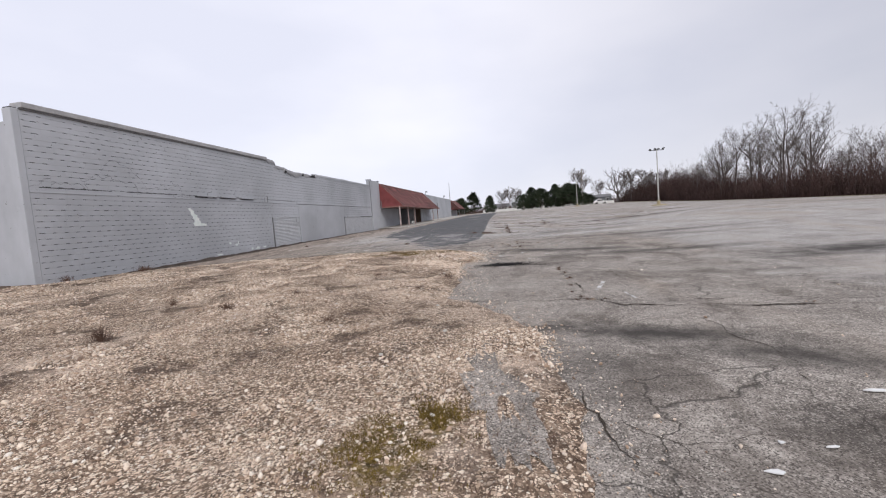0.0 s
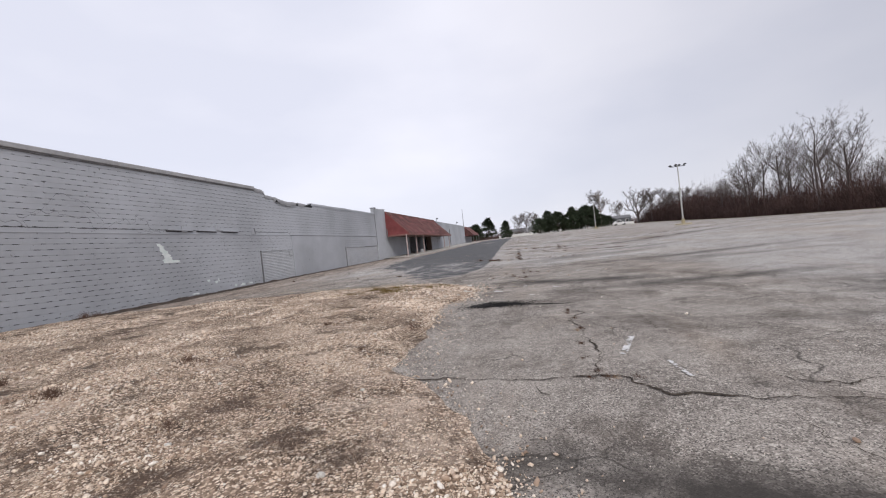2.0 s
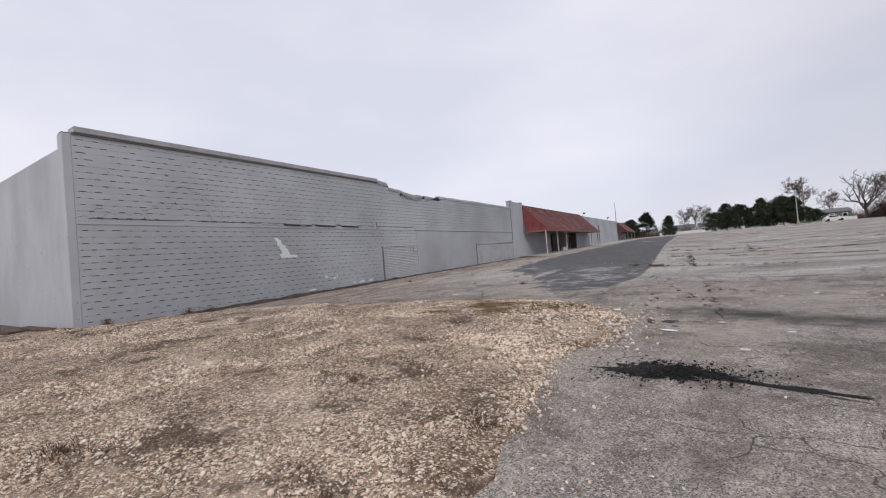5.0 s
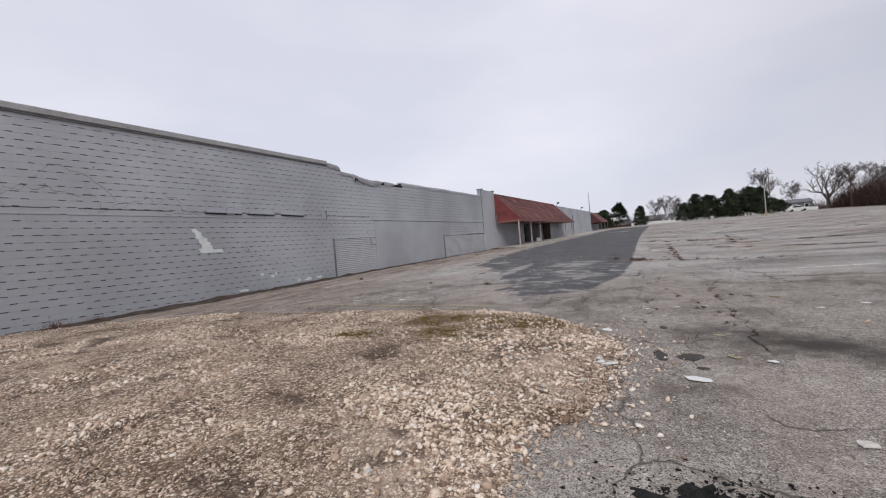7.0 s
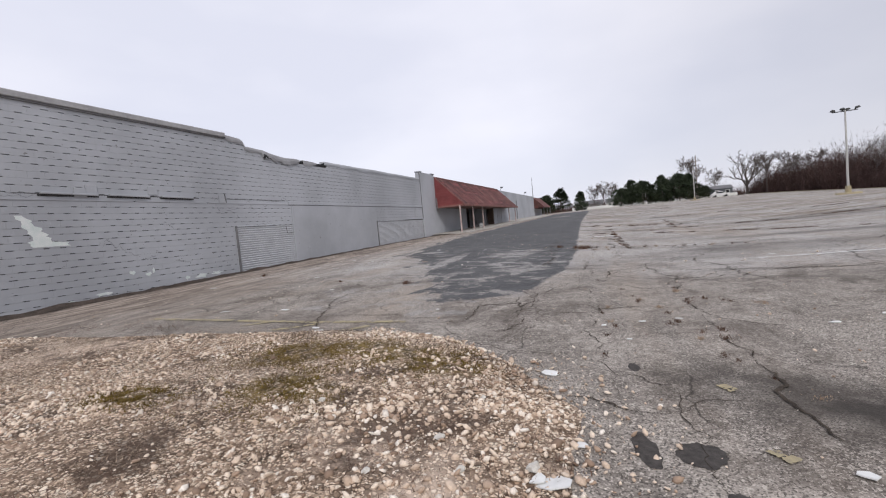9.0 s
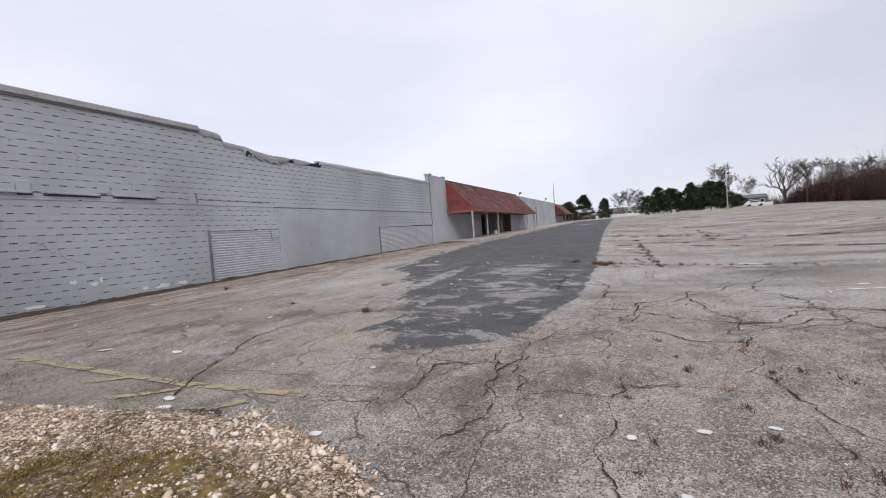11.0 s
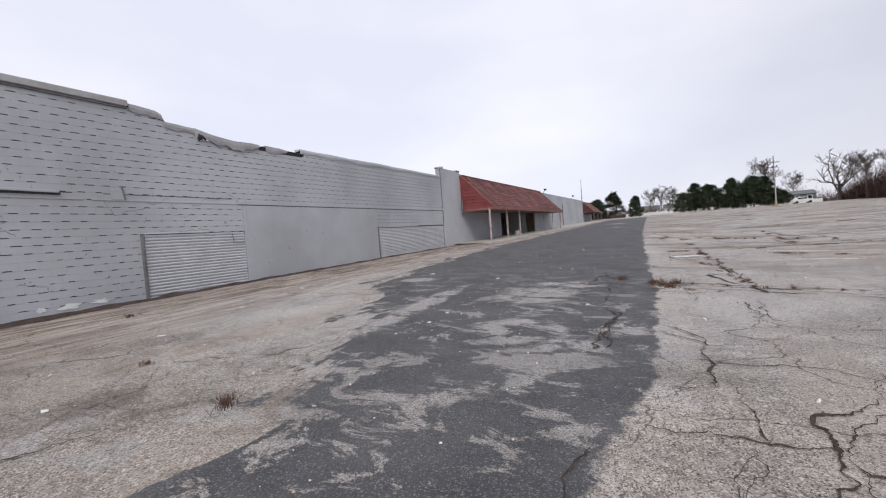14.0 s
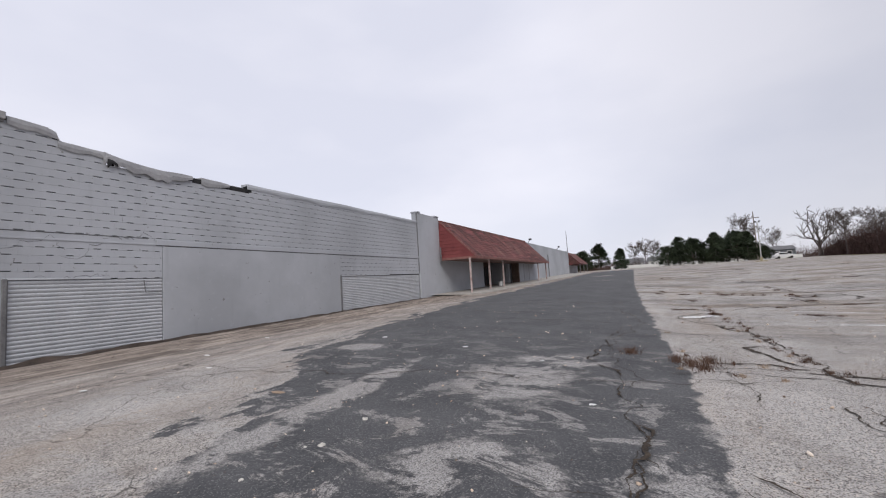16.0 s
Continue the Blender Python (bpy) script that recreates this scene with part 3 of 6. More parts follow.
part("roof", slab((-60, FRONT0 + 0.3, 5.2), (WX - 0.32, FRONT1 - 0.3, 5.4)), BLACK_FELT, building)
# corner pier, pilaster and their caps
part("corner_pier", slab((WX - 0.34, FRONT0 - 0.03, -0.2), (WX + 0.004, FRONT0 + 0.2, 6.22), 0.015), PAINT, building)
part("pilaster", slab((WX - 0.4, 45.12, -0.2), (WX + 0.05, 48.2, 6.5), 0.02), PAINT, building)
part("pilaster_cap", slab((WX - 0.45, 45.08, 6.5), (WX + 0.1, 45.45, 6.6), 0.02), PAINT, building)
part("pilaster_cap", slab((WX - 0.45, 47.5, 6.5), (WX + 0.1, 48.2, 6.58), 0.02), PAINT, building)
# coping
bm = slab((WX - 0.4, 11.55, 6.26), (WX + 0.09, 25.42, 6.45), 0.02)
part("coping", bm, COPING, building, "weathered grey metal coping")
part("coping_lip", slab((WX - 0.38, 11.5, 6.2), (WX + 0.05, 25.4, 6.258), 0.008), TRIM_DARK, building)
# plastered field, band course and its trim
part("plaster_field", slab((WX - 0.06, 29.0, 0.0), (WX + 0.01, 37.25, 3.436), 0.006), PLASTER, building, "smooth grey plastered wall field")
part("band_course", slab((WX - 0.06, 28.8, 3.46), (WX + 0.03, 45.1, 3.62), 0.008), PAINT, building)
for y0, y1 in ((11.5, 14.6), (14.75, 17.9), (18.0, 21.4), (21.5, 24.1), (24.3, 28.8)):
    part("band_course", slab((WX - 0.03, y0, 3.45 + 0.006 * (y0 % 2)), (WX + 0.02, y1, 3.5 + 0.006 * (y0 % 2)), 0.004), PAINT, building)
    # dark strip for the recessed line above the band, its shade in the colour
    part("open_joint", slab((WX - 0.03, y0 + 0.3, 3.636), (WX + 0.004, y1 - 0.2, 3.652 + 0.008 * (y0 % 2))), SHADED_MORTAR, building)
# dark strip draws the shadow line below the band course
part("open_joint", slab((WX - 0.04, 28.8, 3.438), (WX + 0.014, 45.05, 3.458)), SHADED_MORTAR, building)
part("panel_joint", slab((WX - 0.02, 45.03, 2.5), (WX + 0.03, 45.115, 6.45)), TRIM_DARK, building)


def shutter(y0, y1, z0, z1, pitch, name):
    """A roller shutter: slats with rounded fronts, a channel at one side."""
    door = part(name, slab((WX - 0.06, y0, z0 - 0.4), (WX - 0.035, y1, z1)), TRIM_DARK, building, "grey painted corrugated steel roller shutter, closed")
    n = int((z1 - z0) / pitch)
    prof = [(0.0, 0.0), (0.012, 0.016), (0.022, 0.04), (0.024, 0.062), (0.014, 0.088), (0.0, 0.094)]
    prof = [(a, b * pitch / 0.1) for a, b in prof]
    verts, faces = [], []
    for yy in (y0 + 0.04, y1):
        verts += [(WX - 0.034 + a, yy, b) for a, b in prof]
    k = len(prof)
    faces = [(i, i + 1, k + i + 1, k + i) for i in range(k - 1)] + [tuple(range(k)), tuple(range(2 * k - 1, k - 1, -1))]
    me = mesh_of("slat", verts, faces, METAL_GREY)
    for i in range(n):
        s = new("slat", me)
        s.parent = door
        s.location = (0.003 * random.uniform(-1, 1), 0, z0 + i * pitch)
    part("channel", slab((WX - 0.05, y0 - 0.07, z0 - 0.05), (WX + 0.05, y0 + 0.015, z1 + 0.03), 0.01), TRIM_DARK, door)
    part("channel_gap", slab((WX - 0.05, y0 + 0.016, z0 - 0.05), (WX + 0.012, y0 + 0.04, z1 + 0.02)), TRIM_DARK, door)
    part("head_plate", slab((WX - 0.04, y0 - 0.07, z1), (WX + 0.02, y0 + (y1 - y0) * 0.55, z1 + 0.04), 0.006), METAL_GREY, door)
    return door


shutter(25.5, 28.98, 0.45, 2.46, 0.1, "shutter")
shutter(37.3, 45.0, 0.6, 2.42, 0.085, "shutter")

# lifted ledge boards and torn roof edge
for y0, y1, tilt in ((18.9, 20.35, 4), (20.68, 21.95, 7), (22.38, 23.6, 6)):
    bm = slab((0, 0, -0.03), (0.11, y1 - y0, 0.03), 0.01)
    ob = part("ledge_board", bm, PAINT, building)
    ob.matrix_basis = pose(WX - 0.01, y0, 3.67, -0.9, tilt, 0)
    # dark strip painted in as the shade under the lifted board
    part("open_joint", slab((WX - 0.02, y0 - 0.05, 3.57), (WX + 0.006, y1 + 0.05, 3.64)), SHADED_MORTAR, building)
for y, z in ((24.95, 3.62), (20.2, 3.8), (22.1, 3.85), (19.9, 3.7)):
    part("patch_plate", slab((WX - 0.01, y - 0.17, z - 0.14), (WX + 0.03, y + 0.17, z + 0.16), 0.012), PAINT, building)
part("broken_conduit", rod((WX + 0.03, 25.12, 3.5), (WX + 0.05, 25.06, 3.85), 0.022), TRIM_DARK, building)
part("loose_wire", rod((WX + 0.03, 28.5, 2.05), (WX + 0.03, 28.45, 2.4), 0.012), TRIM_DARK, building)
part("loose_wire", rod((WX + 0.03, 28.5, 2.05), (WX + 0.03, 28.95, 2.07), 0.012), TRIM_DARK, building)


def flashing(points, name, mat, depth=0.34, proud=0.05, thick=0.025, label=""):
    """A cap that bends over the wall head along (y, top, hem) stations."""
    verts, faces = [], []
    for y, top, hem in points:
        verts += [(WX + proud, y, hem), (WX + proud + 0.01, y, (hem + top) / 2), (WX + proud - 0.02, y, top), (WX - depth, y, top + 0.02), (WX - depth, y, top - 0.1), (WX + 0.004, y, top - thick * 2), (WX + proud - thick, y, hem + 0.01)]
    k = 7
    for j in range(len(points) - 1):
        for i in range(k):
            a, b = j * k + i, j * k + (i + 1) % k
            faces.append((a, b, b + k, a + k))
    faces += [tuple(range(k)), tuple(range((len(points) - 1) * k, len(points) * k))[::-1]]
    bm = bmesh.new()
    vs = [bm.verts.new(v) for v in verts]
    for f in faces:
        bm.faces.new([vs[i] for i in f])
    return part(name, bm, mat, building, label)


flashing([(25.45, 6.38, 6.18), (25.7, 6.37, 6.12), (25.95, 6.35, 6.15), (26.2, 6.33, 6.1), (26.38, 6.25, 6.07), (26.44, 6.1, 6.05)], "flashing", MEMBRANE, proud=0.03)
flashing([(26.42, 6.04, 5.86), (26.8, 6.03, 5.8), (27.1, 6.01, 5.85), (27.5, 6.0, 5.8)], "flashing", MEMBRANE, proud=0.03)
flashing([(27.42, 6.0, 5.62), (27.55, 5.97, 5.8), (27.7, 5.94, 5.62), (27.9, 5.9, 5.68), (28.2, 5.86, 5.52), (28.5, 5.83, 5.6), (28.8, 5.81, 5.46), (29.0, 5.80, 5.5), (29.15, 5.81, 5.42), (29.3, 5.82, 5.56), (29.6, 5.83, 5.58), (29.95, 5.82, 5.7)], "torn_membrane", MEMBRANE, 0.34, 0.07, 0.015, "loose grey roof membrane hanging over the wall head")
flashing([(27.5, 5.9, 5.55), (27.62, 5.84, 5.7), (27.75, 5.75, 5.62)], "felt_tear", BLACK_FELT, 0.2, 0.085, 0.01)
part("bare_felt", slab((WX - 0.3, 29.95, 5.6), (WX + 0.004, 32.2, 5.79), 0.02), BLACK_FELT, building)
flashing([(30.28, 5.85, 5.6), (30.5, 5.84, 5.56), (31.0, 5.83, 5.62), (31.35, 5.8, 5.7)], "flashing", MEMBRANE, proud=0.03)
flashing([(32.1, 5.97, 5.76), (33, 5.96, 5.8), (34, 5.97, 5.74), (35.2, 5.95, 5.8), (36, 5.96, 5.72), (38, 5.98, 5.79), (39.5, 5.95, 5.74), (41, 5.96, 5.8), (43, 5.94, 5.76), (45.05, 5.95, 5.8)], "flashing", PAINT, proud=0.022)

# bare white layer where the paint has come off
def flake(name, y, z, w, h, lean, mat, seed, dx=0.012):
    rng = random.Random(seed)
    n = 11
    bm = bmesh.new()
    ring = []
    for i in range(n):
        a = 2 * math.pi * i / n
        r = 1 + rng.uniform(-0.65, 0.3)
        yy, zz = math.cos(a) * w * r, math.sin(a) * h * r
        ring.append(bm.verts.new((WX + dx, y + yy - lean * zz, z + zz)))
    back = [bm.verts.new((v.co.x - 0.008, v.co.y, v.co.z)) for v in ring]
    bm.faces.new(ring)
    for i in range(n):
        bm.faces.new((ring[i], ring[(i + 1) % n], back[(i + 1) % n], back[i]))
    return part(name, bm, mat, building, "bare white patch where paint has peeled")


def bare_patch():
    """Ragged white scar, course by course, wider towards its foot."""
    rng = random.Random(4)
    bm = bmesh.new()
    left, right = [], []
    for k in range(19):
        z = 3.02 - 0.05 * k
        u = k / 18
        a = 18.3 + 0.42 * u - (0.16 if k > 14 else 0)
        b = 18.5 + 0.72 * u + (0.25 if k > 15 else 0)
        left.append(bm.verts.new((WX + 0.008, a + rng.uniform(-0.05, 0.05), z)))
        right.append(bm.verts.new((WX + 0.008, b + rng.uniform(-0.07, 0.07), z)))
    for k in range(18):
        bm.faces.new((left[k], right[k], right[k + 1], left[k + 1]))
    return part("bare_patch", bm, WHITE_CHIP, building, "bare white and mint patch where paint has peeled")


bare_patch()
for i, (y, z, w, h) in enumerate(((21.1, 1.07, 0.1, 0.09), (21.6, 0.96, 0.14, 0.06), (21.78, 1.08, 0.05, 0.1), (23.0, 0.62, 0.16, 0.07), (23.6, 0.62, 0.3, 0.08), (24.3, 0.66, 0.26, 0.06), (20.2, 0.52, 0.3, 0.07), (19.2, 0.42, 0.2, 0.05))):
    flake("bare_patch", y, z, w, h, 0.1, WHITE_CHIP, 10 + i)


def wall_crack(points, seed):
    """A hairline where the paint has split, running across blocks."""
    rng = random.Random(seed)
    pts = [Vector((0, *p)) for p in points]
    for _ in range(4):
        out = [pts[0]]
        for a, b in zip(pts, pts[1:]):
            d = b - a
            out += [(a + b) / 2 + Vector((0, -d.z, d.y)) * rng.gauss(0, 0.2), b]
        pts = out
    bm = bmesh.new()
    prev = None
    for i, p in enumerate(pts):
        w = rng.uniform(0.004, 0.016)
        row = [bm.verts.new((WX + 0.004 + 0.004 * k, p.y, p.z + w * (k - 0.5))) for k in (0, 1)]
        if prev:
            bm.faces.new((prev[0], prev[1], row[1], row[0]))
        prev = row
    return part("wall_crack", bm, TRIM_DARK, building, "dark split in the grey paint")


wall_crack([(22.2, 3.3), (22.5, 3.0), (22.4, 2.75), (22.7, 2.5)], 1)
wall_crack([(20.3, 2.0), (20.8, 2.05), (21.1, 1.75), (21.6, 1.5), (22.0, 1.6)], 2)
wall_crack([(22.6, 1.3), (23.0, 1.25), (23.2, 1.1), (23.5, 1.15)], 3)
wall_crack([(17.2, 3.58), (18.3, 3.55), (19.1, 3.6)], 4)
wall_crack([(24.6, 3.62), (26.3, 3.6), (27.9, 3.56), (28.8, 3.57)], 5)
wall_crack([(13.2, 4.1), (14.6, 4.12), (16.4, 4.1)], 6)
wall_crack([(26.0, 2.52), (27.0, 2.56), (27.6, 2.52)], 7)
wall_crack([(11.5, 3.66), (13.5, 3.62), (16.0, 3.64), (18.8, 3.62)], 8)

# ---- awning over the shop front ----
AX, AY0, AY1, AZ, AT = -13.2, 48.25, 72.0, 3.5, 6.25
awning = thing("shingled_awning", "red shingled mansard awning on thin posts, shingles missing", "awning", (0, 0, 0))
awning.parent = None
slope = Vector((AX - WX - 0.1, 0, AZ - AT)).normalized()
length = math.hypot(AX - WX - 0.1, AZ - AT)
# hipped end rises with the slope
bm = bmesh.new()
v = [bm.verts.new(c) for c in ((WX + 0.05, AY0, AT), (WX + 0.05, AY1, AT), (AX, AY1 + 0.2, AZ), (AX, AY0 - 0.1, AZ), (WX + 0.05, AY0, AZ), (WX + 0.05, AY1, AZ))]
for f in ((0, 3, 2, 1), (0, 4, 3), (1, 2, 5), (3, 4, 5, 2), (0, 1, 5, 4)):
    bm.faces.new([v[i] for i in f])
part("deck", bm, RED_SIDING, awning)
rows_n = 14
for r in range(rows_n):
    u0, u1 = r / rows_n, (r + 1) / rows_n
    y = AY0
    while y < AY1:
        w = random.uniform(0.9, 1.8)
        bm = bmesh.new()
        if random.random() > 0.07 + 0.12 * (u0 < 0.3):
            lift = random.uniform(0.02, 0.045)
            p0 = Vector((WX + 0.05, 0, AT)).lerp(Vector((AX, 0, AZ)), u0)
            p1 = Vector((WX + 0.05, 0, AT)).lerp(Vector((AX, 0, AZ)), min(1.02, u1 + 0.012))
            nrm = Vector((-slope.z, 0, slope.x))
            ya, yb = y, min(AY1, y + w - 0.012)
            c = [p0 + nrm * 0.012, p1 + nrm * lift, p1 + nrm * (lift - 0.016)]
            q = [bm.verts.new((k.x, yy, k.z)) for yy in (ya, yb) for k in c]
            for f in ((0, 1, 4, 3), (1, 2, 5, 4), (0, 2, 1), (3, 4, 5)):
                bm.faces.new([q[i] for i in f])
            part("shingle_strip", bm, RED_SHINGLE, awning)
        y += w
for r in range(11):
    z0 = AZ + (AT - AZ) * r / 11
    x1 = WX + 0.05 + (AX - WX - 0.05) * (1 - (r + 0.0) / 11)
    part("siding_board", slab((WX + 0.05, AY0 - 0.1 - 0.03 + 0.1 * r / 11, z0), (x1 - 0.04, AY0 - 0.06 + 0.1 * r / 11, z0 + 0.235), 0.006), RED_SIDING, awning)
part("hip_trim", rod((WX + 0.05, AY0 - 0.02, AT + 0.02), (AX + 0.02, AY0 - 0.12, AZ + 0.02), 0.05, sides=6), RED_TRIM, awning)
part("fascia", slab((AX - 0.04, AY0 - 0.15, AZ - 0.16), (AX + 0.05, AY1 + 0.2, AZ + 0.04), 0.01), RED_TRIM, awning)
part("fascia", slab((WX + 0.16, AY0 - 0.15, AZ - 0.14), (AX - 0.04, AY0 - 0.07, AZ + 0.02), 0.01), RED_TRIM, awning)
part("soffit", slab((WX + 0.02, AY0 - 0.05, AZ - 0.1), (AX - 0.05, AY1 + 0.1, AZ - 0.04)), SOFFIT, awning)
part("ridge_trim", rod((WX + 0.06, AY0, AT + 0.03), (WX + 0.06, AY1, AT + 0.03), 0.05, sides=6), RED_TRIM, awning)
for y in (47.9, 51.7, 55.1, 67.7, 71.7):
    z0 = ground_z(-13.5, y)
    post = part("post", slab((-13.56, y - 0.06, z0 - 0.05), (-13.44, y + 0.06, AZ - 0.1), 0.012), POST_PAINT, awning, "flaking painted steel post")
    part("base_plate", slab((-13.62, y - 0.12, z0 - 0.03), (-13.38, y + 0.12, z0 + 0.05), 0.01), TRIM_DARK, post)
for y in (73.6, 92.5):
    lamp = thing("wall_floodlight", "small dark floodlight on a bracket at the roof edge", "floodlight", (WX, y, 6.2), "roof edge floodlights")
    part("bracket", rod((0, 0, -0.1), (0.3, 0, 0.35), 0.03), LAMP_DARK, lamp)
    part("housing", slab((0.18, -0.16, 0.3), (0.5, 0.16, 0.5), 0.03), LAMP_DARK, lamp)

# recessed entrance and boxed vestibule
part("recess_back", slab((WX - 2.4, 57.0, 0.5), (WX - 2.2, 64.6, 3.9)), BROWN_WOOD, building)
part("recess_side", slab((WX - 2.2, 56.8, 0.5), (WX - 0.32, 57.0, 3.9)), PLASTER, building)
part("recess_side", slab((WX - 2.2, 64.6, 0.5), (WX - 0.32, 64.8, 3.9)), PLASTER, building)
part("recess_ceiling", slab((WX - 2.2, 57.0, 3.7), (WX - 0.32, 64.6, 3.85)), SOFFIT, building)
for y in (57.6, 59.9, 62.2):
    door = part("glazed_door", slab((WX - 2.19, y, 1.05), (WX - 2.12, y + 2.0, 3.3), 0.01), BROWN_WOOD, building, "dark glazed entrance door in a brown frame")
    part("pane", slab((WX - 2.125, y + 0.12, 1.3), (WX - 2.11, y + 0.94, 3.15)), DARK_GLASS, door)
    part("pane", slab((WX - 2.125, y + 1.06, 1.3), (WX - 2.11, y + 1.88, 3.15)), DARK_GLASS, door)
part("vestibule", slab((WX + 0.0, 65.4, 0.6), (WX + 0.9, 73.5, AZ - 0.1), 0.01), PLASTER, building, "pale panelled vestibule under the awning")
part("vestibule_post", slab((WX + 0.2, 65.0, 0.6), (WX + 0.95, 65.38, AZ - 0.1), 0.01), BROWN_WOOD, building)
for y in (67.4, 69.6):
    part("panel_joint", slab((WX + 0.9, y, 0.8), (WX + 0.912, y + 0.05, 3.3)), TRIM_DARK, building)
part("downpipe", rod((WX + 0.08, 84.7, 1.4), (WX + 0.08, 84.7, 5.0), 0.06), TRIM_DARK, building)
part("wall_pipe", rod((WX + 0.22, 47.95, 3.3), (WX + 0.22, 47.95, 4.3), 0.05), TRIM_DARK, building)
# raised walk in front
bm = bmesh.new()
ys = np.linspace(46.5, 103, 40)
lo = [[bm.verts.new((x, y, ground_z(x, y) + h)) for x, h in ((WX, 0.12), (-12.35, 0.1), (-12.3, 0.09), (-12.28, -0.05))] for y in ys]
for a, b in zip(lo, lo[1:]):
    for i in range(3):
        bm.faces.new((a[i], a[i + 1], b[i + 1], b[i]))
bm.faces.new(lo[0])
structure("pavement", bm, CONCRETE, "pale concrete walk along the shop front", "pavement")

# second red awning and its annex at the far end
annex = thing("annex_building", "low grey shop annex with a red awning", "building", (0, 0, 0))
part("wall", slab((-30, 103.6, 0.5), (-16.4, 117, 5.6)), PAINT, annex)
bm = bmesh.new()
v = [bm.verts.new(c) for c in ((-16.4, 105, 6.2), (-16.4, 116, 6.2), (-14.0, 116, 3.9), (-14.0, 105, 3.9), (-16.4, 105, 3.7), (-16.4, 116, 3.7))]
for f in ((0, 3, 2, 1), (0, 4, 3), (1, 2, 5), (3, 4, 5, 2)):
    bm.faces.new([v[i] for i in f])
part("awning", bm, RED_SHINGLE, annex, "faded red shingle awning")
for y in (105.3, 110.5, 115.7):
    part("post", rod((-14.2, y, ground_z(-14, y)), (-14.2, y, 3.85), 0.07), TRIM_DARK, annex)
mast = thing("mast", "thin grey metal mast beside the building", "mast", (-17.4, 112, 5.6))
part("pole", rod((0, 0, 0), (0, 0, 5.5), 0.09, 0.04), TRIM_DARK, mast)

# ---- trees ----
def tube(verts, faces, path, radii, sides):
    """Adds a tapering tube along a path to lists of points and faces."""
    base = len(verts)
    for k, (p, r) in enumerate(zip(path, radii)):
        d = (path[min(k + 1, len(path) - 1)] - path[max(k - 1, 0)]).normalized()
        u = d.orthogonal().normalized()
        w = d.cross(u)
        for s in range(sides):
            a = 2 * math.pi * s / sides
            verts.append(p + (u * math.cos(a) + w * math.sin(a)) * r)
    for k in range(len(path) - 1):
        for s in range(sides):
            a, b = base + k * sides + s, base + k * sides + (s + 1) % sides
            faces.append((a, b, b + sides, a + sides))


def bare_tree_meshes(seed, height, spread=0.5, depth=4, kids=(7, 6, 5, 4), thick=0.02, floor=0.015, gaunt=False):
    """Trunk and crown meshes of a leafless tree."""
    rng = random.Random(seed)
    trunk_v, trunk_f, crown_v, crown_f = [], [], [], []

    def grow(start, way, length, radius, level):
        n = 6 if level == 0 else (4 if level < 3 else 3 if level == 3 else 2)
        path, p, d = [start], start.copy(), way.normalized()
        for _ in range(n):
            d = (d + Vector((rng.gauss(0, 1), rng.gauss(0, 1), rng.gauss(0, 0.6))) * (0.12 + 0.07 * level if gaunt else 0.05 + 0.045 * level) + Vector((0, 0, 0.16 if level else 0.05))).normalized()
            p = p + d * length / n
            path.append(p.copy())
        end = 0.35 if level == 0 else 0.25
        radii = [radius * (1 - (1 - end) * k / n) for k in range(n + 1)]
        if level == 0:
            radii[0] *= 1.5
        sides = 7 if level == 0 else (5 if level == 1 else 3)
        if level == 0:
            tube(trunk_v, trunk_f, path, radii, sides)
        else:
            tube(crown_v, crown_f, path, radii, sides)
        if level >= depth:
            return
        for i in range(kids[level]):
            u = rng.uniform(0.28 if level == 0 else 0.2, 1.0)
            k = min(n - 1, int(u * n))
            q = path[k].lerp(path[k + 1], u * n - k)
            side = Vector((rng.gauss(0, 1), rng.gauss(0, 1), rng.gauss(0, 0.35)))
            side = (side - side.project(d)).normalized()
            way2 = (path[k + 1] - path[k]).normalized() * (1 - spread * 0.55) + side * spread
            grow(q, way2, length * (rng.uniform(1.0, 1.7) if gaunt and level == 0 else rng.uniform(0.38, 0.62) * (1.15 - 0.35 * u)), max(floor, radius * (1 - 0.6 * u) * rng.uniform(0.4, 0.65)), level + 1)

    grow(Vector((0, 0, -0.3)), Vector((rng.uniform(-0.06, 0.06), rng.uniform(-0.06, 0.06), 1)), height * (0.72 if not gaunt else 0.32), height * thick, 0)
    return mesh_of("trunk", trunk_v, trunk_f, BARK, True), mesh_of("crown", crown_v, crown_f, BARK, True)


def tree_from(meshes, name, at, turn, size, label, group=""):
    t = thing(name, label, "tree", at, group)
    t.rotation_euler = (0, 0, turn)
    t.scale = (size, size, size)
    for n, me in zip(("trunk", "crown"), meshes):
        o = new(n, me)
        o.parent = t
    return t


def stand(x, y):
    return (x, y, ground_z(x, y))


tall = [bare_tree_meshes(s, 15, 0.62, 4, (12, 6, 4, 2), 0.0155, 0.017) for s in (1, 2, 3, 4)]
round_bare = [bare_tree_meshes(s, 12, 0.75, 4, (12, 6, 5, 3), 0.016, 0.045) for s in (11, 12)]
rng = random.Random(5)


def woods_edge(y):
    return float(np.interp(y, [0, 60, 80, 138], [60, 46.5, 42, 33]))


WOODS = "bare trees of the wood edge"
